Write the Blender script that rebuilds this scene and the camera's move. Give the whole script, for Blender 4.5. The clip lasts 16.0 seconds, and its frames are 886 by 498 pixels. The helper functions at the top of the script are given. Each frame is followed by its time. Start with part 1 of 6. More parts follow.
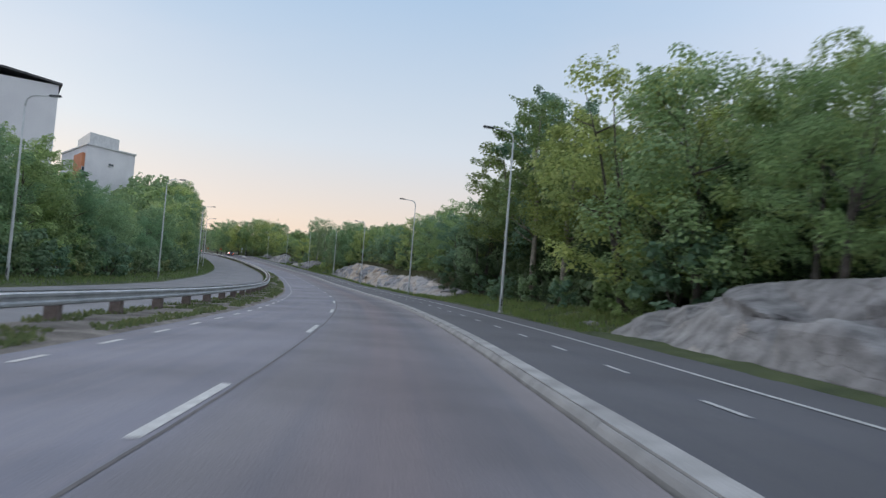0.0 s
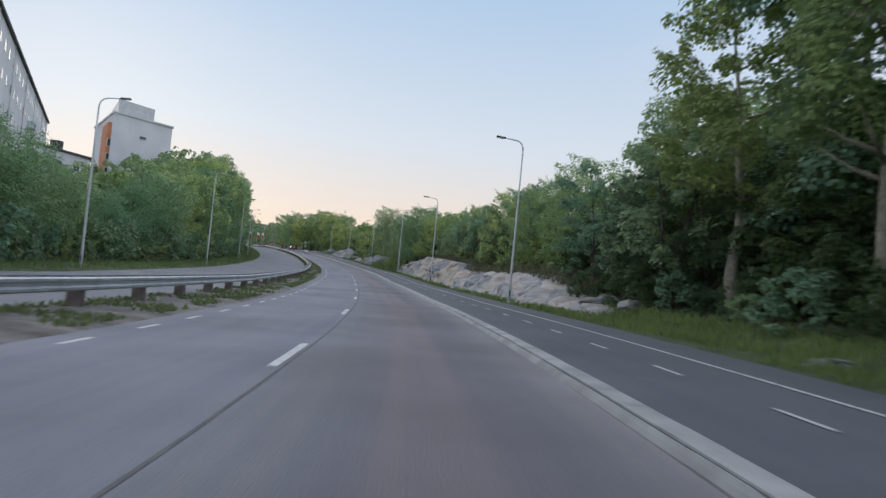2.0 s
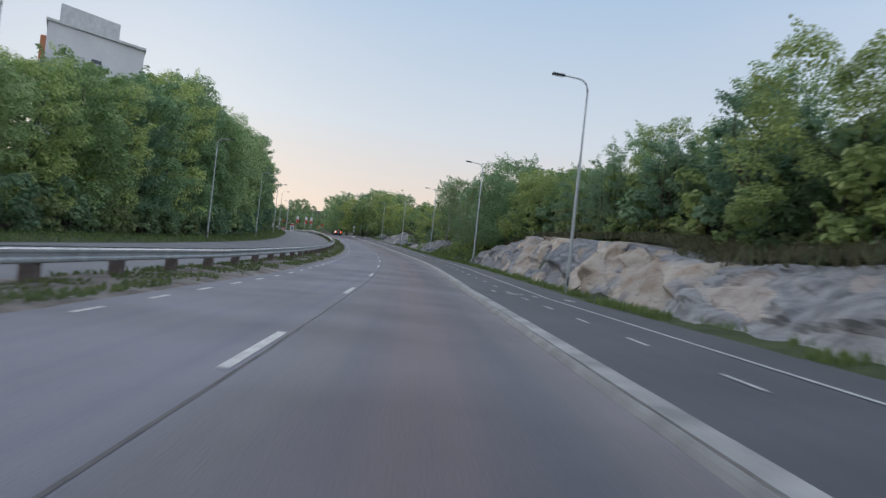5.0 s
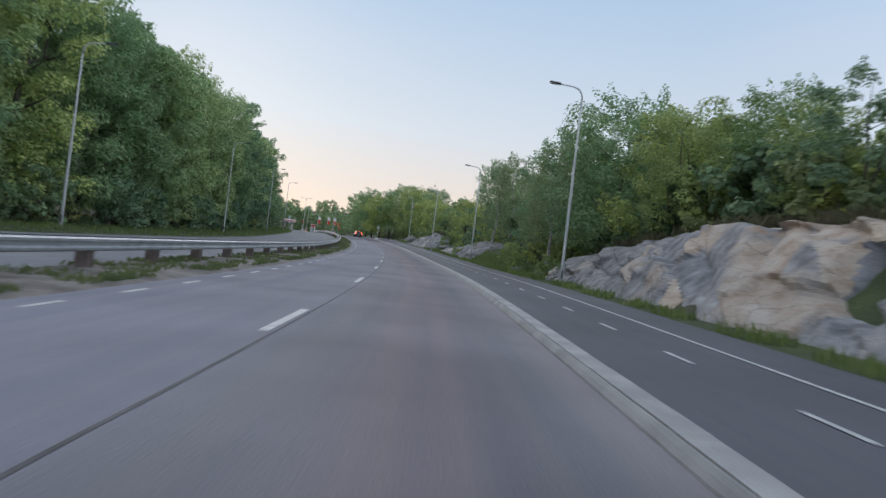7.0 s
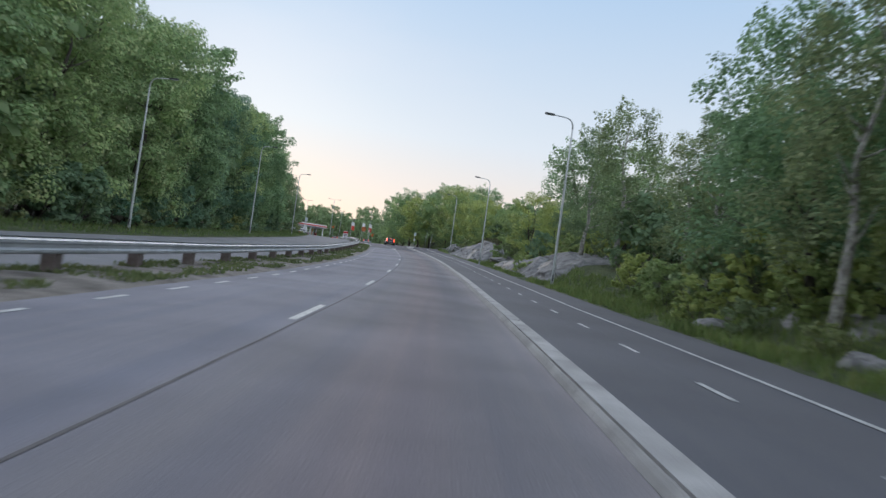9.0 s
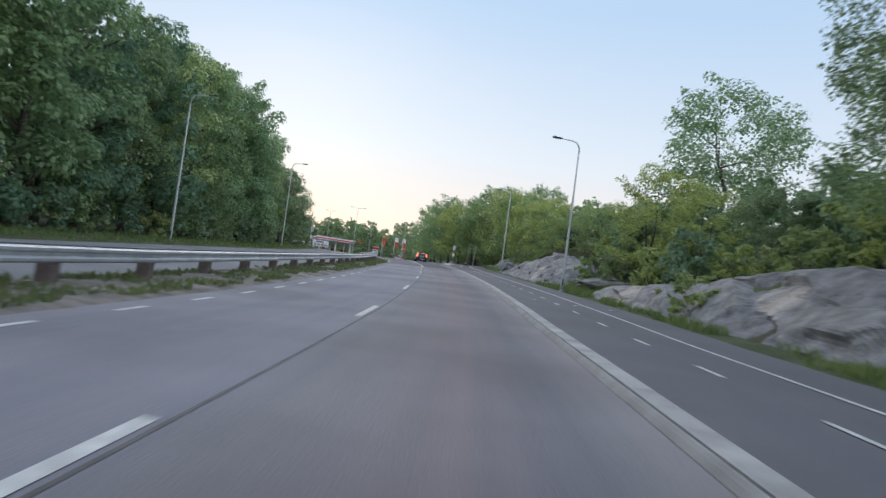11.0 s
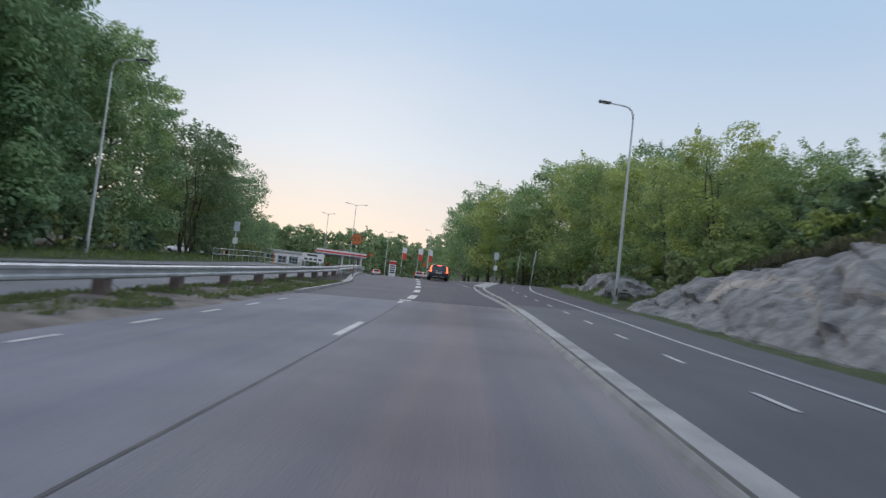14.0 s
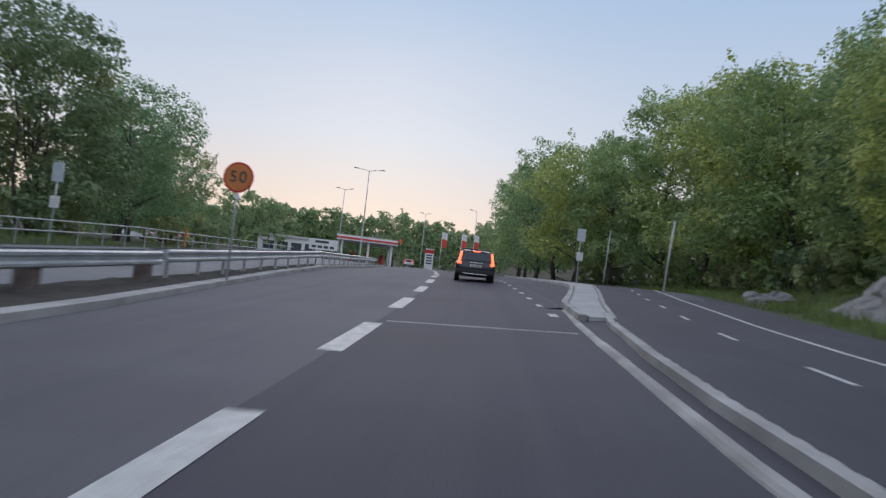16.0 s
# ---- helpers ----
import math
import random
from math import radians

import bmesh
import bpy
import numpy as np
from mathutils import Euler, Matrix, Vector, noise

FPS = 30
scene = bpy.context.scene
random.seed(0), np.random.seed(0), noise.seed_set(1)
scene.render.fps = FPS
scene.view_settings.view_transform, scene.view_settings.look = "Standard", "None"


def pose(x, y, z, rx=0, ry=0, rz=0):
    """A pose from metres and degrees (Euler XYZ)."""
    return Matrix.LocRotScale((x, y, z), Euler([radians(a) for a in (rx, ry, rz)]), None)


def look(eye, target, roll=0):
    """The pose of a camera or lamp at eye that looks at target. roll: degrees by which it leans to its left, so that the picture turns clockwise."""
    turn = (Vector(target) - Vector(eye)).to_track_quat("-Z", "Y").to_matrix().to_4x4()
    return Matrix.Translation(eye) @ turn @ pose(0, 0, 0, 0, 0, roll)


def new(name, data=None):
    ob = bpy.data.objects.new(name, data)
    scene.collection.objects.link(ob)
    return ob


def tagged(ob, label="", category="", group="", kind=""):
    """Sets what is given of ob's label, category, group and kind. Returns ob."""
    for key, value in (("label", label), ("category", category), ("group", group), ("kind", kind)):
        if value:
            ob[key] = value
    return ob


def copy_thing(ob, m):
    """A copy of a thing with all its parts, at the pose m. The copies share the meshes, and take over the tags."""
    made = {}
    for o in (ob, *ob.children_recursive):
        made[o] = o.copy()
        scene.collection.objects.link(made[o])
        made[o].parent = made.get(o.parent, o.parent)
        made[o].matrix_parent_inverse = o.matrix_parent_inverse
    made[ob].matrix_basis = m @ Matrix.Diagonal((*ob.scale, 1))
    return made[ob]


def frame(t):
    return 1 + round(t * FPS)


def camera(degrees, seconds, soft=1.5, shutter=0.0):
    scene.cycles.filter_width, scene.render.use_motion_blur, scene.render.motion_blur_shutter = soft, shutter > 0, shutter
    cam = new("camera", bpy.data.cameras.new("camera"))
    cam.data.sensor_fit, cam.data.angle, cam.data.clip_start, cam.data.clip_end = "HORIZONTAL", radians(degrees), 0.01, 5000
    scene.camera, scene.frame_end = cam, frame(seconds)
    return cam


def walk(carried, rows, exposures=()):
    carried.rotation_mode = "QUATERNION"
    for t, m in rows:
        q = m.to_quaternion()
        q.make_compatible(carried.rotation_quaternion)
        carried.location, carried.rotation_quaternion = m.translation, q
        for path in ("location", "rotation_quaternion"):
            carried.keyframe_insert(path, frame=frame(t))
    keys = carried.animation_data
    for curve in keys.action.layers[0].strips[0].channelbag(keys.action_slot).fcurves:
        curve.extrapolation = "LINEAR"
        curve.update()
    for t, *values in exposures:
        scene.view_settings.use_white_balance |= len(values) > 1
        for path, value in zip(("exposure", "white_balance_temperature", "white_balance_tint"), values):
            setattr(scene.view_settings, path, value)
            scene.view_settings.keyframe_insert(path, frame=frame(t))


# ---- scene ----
cam = camera(65.3, 16.0, soft=1.35, shutter=0.35)
PATH = [
    (0, (1.890, -0.000, 1.476), (2.064, 1.990, 1.563), 4.54),
    (0.5, (1.994, 8.040, 1.321), (2.108, 10.035, 1.409), 4.51),
    (1, (2.043, 16.142, 1.204), (2.104, 18.139, 1.285), 4.42),
    (1.5, (1.867, 24.337, 1.112), (1.875, 26.335, 1.189), 4.91),
    (2, (1.540, 32.593, 0.975), (1.500, 34.591, 1.045), 5.63),
    (2.5, (1.003, 40.867, 0.874), (0.935, 42.865, 0.931), 6.22),
    (3, (0.493, 48.796, 0.823), (0.398, 50.794, 0.862), 6.84),
    (3.2, (0.278, 51.995, 0.786), (0.172, 53.992, 0.823), 6.97),
    (5.3, (-4.542, 87.950, 0.597), (-4.784, 89.935, 0.623), 6.44),
    (5.5, (-5.104, 91.382, 0.611), (-5.359, 93.365, 0.637), 6.68),
    (6, (-6.425, 99.851, 0.641), (-6.709, 101.831, 0.662), 6.75),
    (6.5, (-7.608, 108.099, 0.677), (-7.914, 110.075, 0.703), 6.84),
    (7, (-8.790, 116.457, 0.774), (-9.112, 118.431, 0.807), 6.88),
    (7.5, (-10.294, 125.047, 0.871), (-10.641, 127.016, 0.920), 7.22),
    (8, (-11.734, 133.271, 1.024), (-12.116, 135.233, 1.083), 7.02),
    (8.5, (-13.358, 141.389, 1.206), (-13.772, 143.344, 1.262), 7.22),
    (8.7, (-13.989, 144.583, 1.301), (-14.421, 146.535, 1.350), 7.61),
    (10.8, (-22.444, 178.904, 1.856), (-23.012, 180.819, 1.939), 7.27),
    (11, (-23.359, 182.153, 1.939), (-23.941, 184.065, 2.023), 7.71),
    (11.5, (-25.558, 190.264, 2.138), (-26.173, 192.165, 2.222), 7.81),
    (12, (-27.793, 198.301, 2.351), (-28.431, 200.195, 2.444), 7.62),
    (12.5, (-30.025, 206.298, 2.636), (-30.675, 208.186, 2.742), 7.39),
    (13, (-32.363, 214.279, 2.911), (-33.030, 216.161, 3.026), 6.96),
    (13.5, (-34.776, 222.328, 3.166), (-35.462, 224.203, 3.286), 6.45),
    (14, (-37.230, 230.176, 3.434), (-37.927, 232.047, 3.550), 6.43),
    (14.5, (-39.781, 237.885, 3.667), (-40.485, 239.754, 3.776), 6.10),
    (15, (-42.363, 245.369, 3.859), (-43.123, 247.216, 3.963), 6.34),
    (15.5, (-45.039, 252.754, 4.139), (-45.850, 254.580, 4.228), 6.44),
    (16, (-47.766, 260.094, 4.385), (-48.597, 261.912, 4.456), 6.31),
]
# the clip's camera brightens and darkens a little on the way
EXPOSURE = [(0, -0.09), (1.5, -0.04), (3, -0.1), (5.5, -0.16), (6.5, -0.16), (7.5, 0.01), (8.5, 0.02), (11, 0.13), (12, 0.11), (13, -0.03), (14, -0.1), (16, -0.18)]
walk(cam, [(t, look(eye, target, roll)) for t, eye, target, roll in PATH], [(t, stops, 5980, 10 + 1.6 * max(0.0, t - 13.5)) for t, stops in EXPOSURE])

# ---- the road's line: station s along the lane line, offset d to the right, height h ----
KNOT = [-20, 10, 30, 50, 70, 90, 110, 130, 150, 175, 200, 225, 250, 275, 300, 350, 420]
KNOT_TURN = [-5.17, -0.72, 2.18, 5.27, 7.71, 8.65, 9.32, 10.83, 12.74, 14.15, 15.52, 17.53, 18.76, 21.33, 23.63, 27.76, 27.76]
KNOT_RISE = [0.55, 0.00, -0.30, -0.52, -0.70, -0.67, -0.58, -0.30, 0.02, 0.45, 1.05, 1.86, 2.60, 3.39, 4.18, 4.70, 5.00]
KNOT_TILT = [0.0044, 0.0045, 0.0103, 0.0173, 0.0158, 0.0075, -0.0059, -0.0013, 0.0059, 0.0038, 0.0055, 0.0063, 0.0173, 0.0458, 0.0401, 0.0215, 0.0122]
SG = np.arange(-80.0, 900.1, 2.0)
TH = np.radians(np.interp(SG, KNOT, KNOT_TURN))
ZR = np.interp(SG, KNOT, KNOT_RISE)
TILT = np.interp(SG, KNOT, KNOT_TILT)
MID = (TH[1:] + TH[:-1]) / 2
XR = np.concatenate([[0], np.cumsum(-2 * np.sin(MID))])
YR = np.concatenate([[0], np.cumsum(2 * np.cos(MID))])
XR, YR = XR - np.interp(0, SG, XR), YR - np.interp(0, SG, YR)


def level(s, d):
    """Height of the paved surface."""
    z = np.interp(s, SG, ZR) + np.interp(s, SG, TILT) * np.clip(d, 0, 11) - 0.035 * np.clip(-d - 0.5, 0, 4.5)
    return z + 0.1 * np.clip((d - 3.9) / 0.1, 0, 1)


def place(s, d, h=0.0):
    a = np.interp(s, SG, TH)
    return Vector((float(np.interp(s, SG, XR) + d * np.cos(a)), float(np.interp(s, SG, YR) + d * np.sin(a)), float(level(s, d) + h)))


def turned(s, extra=0.0):
    return math.degrees(float(np.interp(s, SG, TH))) + extra


def station(x, y):
    i = int(np.argmin((XR - x) ** 2 + (YR - y) ** 2))
    dx, dy, a = x - XR[i], y - YR[i], TH[i]
    return SG[i] - dx * math.sin(a) + dy * math.cos(a), dx * math.cos(a) + dy * math.sin(a)


def stand(s, d, h=0.0, yaw=0.0):
    """A pose on the ground, its x axis across the road to the right and its y axis along it."""
    p = place(s, d, h)
    return pose(p.x, p.y, p.z, 0, 0, turned(s, yaw))


# the cycle path swings away from the road near the bus stop
def swing(s):
    return float(np.interp(s, [0, 262, 272, 276, 280, 290, 303, 316, 330, 345, 420], [0, 0, 0, 0.12, 0.5, 2.0, 4.4, 5.8, 5.6, 4.0, 2.0]))


# top of the rock and bank beside the path, at 13 m from the lane line
BANK_S = [-40, 0, 14, 18, 21, 24, 28, 60, 66, 72, 78, 84, 100, 108, 113, 121, 143, 150, 156, 160, 169, 182, 196, 204, 208, 212, 216, 223, 235, 240, 251, 255, 261, 266, 275, 282, 287, 292, 300, 340]
BANK_Z = [1.5, 2.3, 2.2, 2.1, 1.8, 0.9, 0.5, 0.4, 0.6, 0.9, 1.7, 2.1, 2.1, 2.0, 2.5, 2.9, 3.2, 2.6, 2.1, 1.3, 1.2, 0.7, 1.6, 2.5, 2.3, 1.9, 1.4, 0.8, 0.9, 2.0, 2.9, 2.9, 1.9, 0.9, 0.9, 1.75, 1.2, 0.6, 0.4, 0.3]


def bank(s):
    return float(np.interp(s, BANK_S, BANK_Z))


# ---- sky and light ----
GLOW = radians(30)  # where the sun has gone down, to the left of +y
world = bpy.data.worlds.new("dusk_sky")
world.use_nodes = True
scene.world = world
wn, wl = world.node_tree.nodes, world.node_tree.links
sky = wn.new("ShaderNodeTexSky")
sky.sky_type = "NISHITA"
sky.sun_disc = False
sky.sun_elevation = radians(14)
sky.sun_rotation = -GLOW
sky.air_density, sky.dust_density, sky.ozone_density = 1.0, 0.6, 1.5
coord = wn.new("ShaderNodeTexCoord")
parts = wn.new("ShaderNodeSeparateXYZ")
wl.new(coord.outputs["Generated"], parts.inputs["Vector"])


def sky_ramp(stops):
    r = wn.new("ShaderNodeValToRGB")
    while len(r.color_ramp.elements) < len(stops):
        r.color_ramp.elements.new(0.5)
    for e, (p, c) in zip(r.color_ramp.elements, stops):
        e.position, e.color = p, (*c, 1)
    wl.new(parts.outputs["Z"], r.inputs["Fac"])
    return r.outputs["Color"]


def sky_mix(a, b, fac):
    m = wn.new("ShaderNodeMixRGB")
    wl.new(a, m.inputs["Color1"])
    wl.new(b, m.inputs["Color2"])
    if isinstance(fac, float):
        m.inputs["Fac"].default_value = fac
    else:
        wl.new(fac, m.inputs["Fac"])
    return m.outputs["Color"]


warm = sky_ramp([(0.0, (1.05, 0.70, 0.46)), (0.07, (1.0, 0.80, 0.64)), (0.18, (0.80, 0.83, 0.84)), (0.38, (0.54, 0.68, 0.83)), (0.6, (0.56, 0.68, 0.84)), (1.0, (0.66, 0.76, 0.92))])
cool = sky_ramp([(0.0, (1.2, 1.14, 1.14)), (0.12, (1.3, 1.26, 1.28)), (0.3, (1.18, 1.2, 1.26)), (0.6, (0.9, 0.98, 1.08)), (1.0, (0.68, 0.78, 0.92))])
toward = wn.new("ShaderNodeVectorMath")
toward.operation = "DOT_PRODUCT"
toward.inputs[1].default_value = (-math.sin(GLOW), math.cos(GLOW), 0)
wl.new(coord.outputs["Generated"], toward.inputs[0])
near_glow = wn.new("ShaderNodeMapRange")
near_glow.interpolation_type = "SMOOTHSTEP"
near_glow.inputs["From Min"].default_value, near_glow.inputs["From Max"].default_value = -0.1, 0.75
wl.new(toward.outputs["Value"], near_glow.inputs["Value"])
clouds = wn.new("ShaderNodeTexNoise")
clouds.inputs["Scale"].default_value, clouds.inputs["Detail"].default_value = 2.6, 6.0
stretch = wn.new("ShaderNodeMapping")
stretch.inputs["Scale"].default_value = (1.0, 1.0, 3.5)
wl.new(coord.outputs["Generated"], stretch.inputs["Vector"])
wl.new(stretch.outputs["Vector"], clouds.inputs["Vector"])
veil = wn.new("ShaderNodeMapRange")
veil.inputs["From Min"].default_value, veil.inputs["From Max"].default_value = 0.45, 0.85
veil.inputs["To Min"].default_value, veil.inputs["To Max"].default_value = 0.0, 0.3
wl.new(clouds.outputs["Fac"], veil.inputs["Value"])
thin = wn.new("ShaderNodeRGB")
thin.outputs[0].default_value = (0.86, 0.82, 0.84, 1)
dusk = sky_mix(sky_mix(cool, warm, near_glow.outputs["Result"]), thin.outputs[0], veil.outputs["Result"])
scaled = wn.new("ShaderNodeVectorMath")
scaled.operation = "SCALE"
scaled.inputs["Scale"].default_value = 0.07
wl.new(sky.outputs["Color"], scaled.inputs[0])
wl.new(sky_mix(dusk, scaled.outputs["Vector"], 0.12), wn["Background"].inputs["Color"])
wn["Background"].inputs["Strength"].default_value = 1.0

glow = bpy.data.lights.new("sun", "SUN")
glow.energy, glow.angle, glow.color = 1.0, radians(40), (1.0, 0.86, 0.72)
sun = new("sun", glow)
sun.matrix_basis = look((-300 * math.sin(GLOW), 300 * math.cos(GLOW), 90), (0, 0, 0))

# ---- materials ----
def material(name, rough=0.7, metal=0.0):
    m = bpy.data.materials.new(name)
    m.use_nodes = True
    b = m.node_tree.nodes["Principled BSDF"]
    b.inputs["Roughness"].default_value, b.inputs["Metallic"].default_value = rough, metal
    return m, m.node_tree.nodes, m.node_tree.links, b


def noise_of(n, l, scale, detail=4.0, source="Object", stretch=None):
    """A noise texture in metres, stretched along its axes where asked."""
    c, t = n.new("ShaderNodeTexCoord"), n.new("ShaderNodeTexNoise")
    t.inputs["Scale"].default_value, t.inputs["Detail"].default_value = scale, detail
    if stretch:
        mp = n.new("ShaderNodeMapping")
        mp.inputs["Scale"].default_value = stretch
        l.new(c.outputs[source], mp.inputs["Vector"])
        l.new(mp.outputs["Vector"], t.inputs["Vector"])
    else:
        l.new(c.outputs[source], t.inputs["Vector"])
    return t


def ramp(n, l, value, stops):
    r = n.new("ShaderNodeValToRGB")
    while len(r.color_ramp.elements) < len(stops):
        r.color_ramp.elements.new(0.5)
    for e, (p, c) in zip(r.color_ramp.elements, stops):
        e.position, e.color = p, (*c, 1)
    l.new(value, r.inputs["Fac"])
    return r.outputs["Color"]


def mixed(n, l, a, b, fac, mode="MIX"):
    m = n.new("ShaderNodeMixRGB")
    m.blend_type = mode
    for key, v in (("Color1", a), ("Color2", b), ("Fac", fac)):
        if isinstance(v, (float, int)):
            m.inputs[key].default_value = v
        elif isinstance(v, tuple):
            m.inputs[key].default_value = (*v, 1)
        else:
            l.new(v, m.inputs[key])
    return m.outputs["Color"]


def bump(n, l, b, value, strength, distance=0.02):
    k = n.new("ShaderNodeBump")
    k.inputs["Strength"].default_value, k.inputs["Distance"].default_value = strength, distance
    l.new(value, k.inputs["Height"])
    l.new(k.outputs["Normal"], b.inputs["Normal"])


def mottled(name, dark, light, scale=3.0, fine=40.0, rough=0.75, metal=0.0, relief=0.3, depth=0.02, source="Object"):
    """A plain surface with broad stains and fine grain."""
    m, n, l, b = material(name, rough, metal)
    broad, grain = noise_of(n, l, scale, 5, source), noise_of(n, l, fine, 3, source)
    c = ramp(n, l, broad.outputs["Fac"], [(0.3, dark), (0.7, light)])
    g = ramp(n, l, grain.outputs["Fac"], [(0.3, (0.75, 0.75, 0.75)), (0.7, (1.15, 1.15, 1.15))])
    l.new(mixed(n, l, c, g, 0.8, "MULTIPLY"), b.inputs["Base Color"])
    bump(n, l, b, grain.outputs["Fac"], relief, depth)
    return m


def asphalt(name, base, warm, patch, rough, oil=None):
    """Worn asphalt: stones, long wheel tracks along the road, stains."""
    m, n, l, b = material(name, rough)
    stones = noise_of(n, l, 55.0, 2, "UV")
    long = noise_of(n, l, 1.0, 4, "UV", (0.03, 1.3, 1))
    stain = noise_of(n, l, 0.25, 6, "UV")
    c = ramp(n, l, long.outputs["Fac"], [(0.3, base), (0.52, warm), (0.72, base)])
    c = mixed(n, l, c, ramp(n, l, stain.outputs["Fac"], [(0.35, (patch,) * 3), (0.65, (1.1, 1.1, 1.1))]), 1.0, "MULTIPLY")
    c = mixed(n, l, c, ramp(n, l, stones.outputs["Fac"], [(0.3, (0.72, 0.72, 0.72)), (0.7, (1.25, 1.25, 1.25))]), 1.0, "MULTIPLY")
    if oil is not None:
        uv, cut, off = n.new("ShaderNodeTexCoord"), n.new("ShaderNodeSeparateXYZ"), n.new("ShaderNodeMath")
        l.new(uv.outputs["UV"], cut.inputs["Vector"])
        off.operation = "SUBTRACT"
        off.inputs[1].default_value = oil
        l.new(cut.outputs["Y"], off.inputs[0])
        wander = noise_of(n, l, 1.0, 3, "UV", (0.12, 0.5, 1))
        across = n.new("ShaderNodeMath")
        across.operation = "MULTIPLY_ADD"
        across.inputs[1].default_value = 0.35
        l.new(wander.outputs["Fac"], across.inputs[0])
        l.new(off.outputs[0], across.inputs[2])
        share = n.new("ShaderNodeMapRange")
        share.inputs["From Min"].default_value, share.inputs["From Max"].default_value = -1.7, 2.2
        l.new(across.outputs[0], share.inputs["Value"])
        # worn left track, rust-red oil stripe in the middle, dark right track, pale dust along the kerb
        tracks = [(0.0, (1.16, 1.18, 1.23)), (0.06, (1.06, 1.06, 1.07)), (0.16, (1.03, 1.02, 1.0)), (0.3, (1.0, 0.97, 0.96)), (0.44, (1.06, 0.95, 0.91)), (0.55, (1.02, 0.92, 0.89)), (0.66, (0.88, 0.85, 0.85)), (0.76, (0.85, 0.85, 0.86)), (0.86, (1.0, 0.99, 0.97)), (0.94, (1.2, 1.15, 1.08)), (1.0, (1.28, 1.22, 1.14))]
        c = mixed(n, l, c, ramp(n, l, share.outputs["Result"], tracks), 1.0, "MULTIPLY")
    l.new(c, b.inputs["Base Color"])
    bump(n, l, b, stones.outputs["Fac"], 0.35, 0.01)
    return m


def leafy(name, dark, light, tip):
    m, n, l, b = material(name, 0.55)
    geo, ob = n.new("ShaderNodeNewGeometry"), n.new("ShaderNodeObjectInfo")
    broad = noise_of(n, l, 0.45, 3)
    c = ramp(n, l, geo.outputs["Random Per Island"], [(0.0, tuple(0.3 * u + 0.7 * v for u, v in zip(dark, light))), (0.6, light), (1.0, tuple(0.35 * u + 0.7 * v for u, v in zip(light, tip)))])
    c = mixed(n, l, c, ramp(n, l, broad.outputs["Fac"], [(0.3, (0.78, 0.82, 0.78)), (0.7, (1.35, 1.3, 1.15))]), 1.0, "MULTIPLY")
    c = mixed(n, l, c, ramp(n, l, ob.outputs["Random"], [(0.0, (0.68, 0.82, 0.88)), (0.5, (1.0, 1.0, 1.0)), (1.0, (1.3, 1.18, 0.9))]), 1.0, "MULTIPLY")
    l.new(c, b.inputs["Base Color"])
    b.inputs["Specular IOR Level"].default_value = 0.15
    through_leaf = n.new("ShaderNodeBsdfTranslucent")
    l.new(mixed(n, l, c, (0.5, 0.7, 0.36), 0.35), through_leaf.inputs["Color"])
    mix, out = n.new("ShaderNodeMixShader"), n["Material Output"]
    mix.inputs["Fac"].default_value = 0.34
    l.new(b.outputs["BSDF"], mix.inputs[1])
    l.new(through_leaf.outputs["BSDF"], mix.inputs[2])
    l.new(mix.outputs["Shader"], out.inputs["Surface"])
    return m


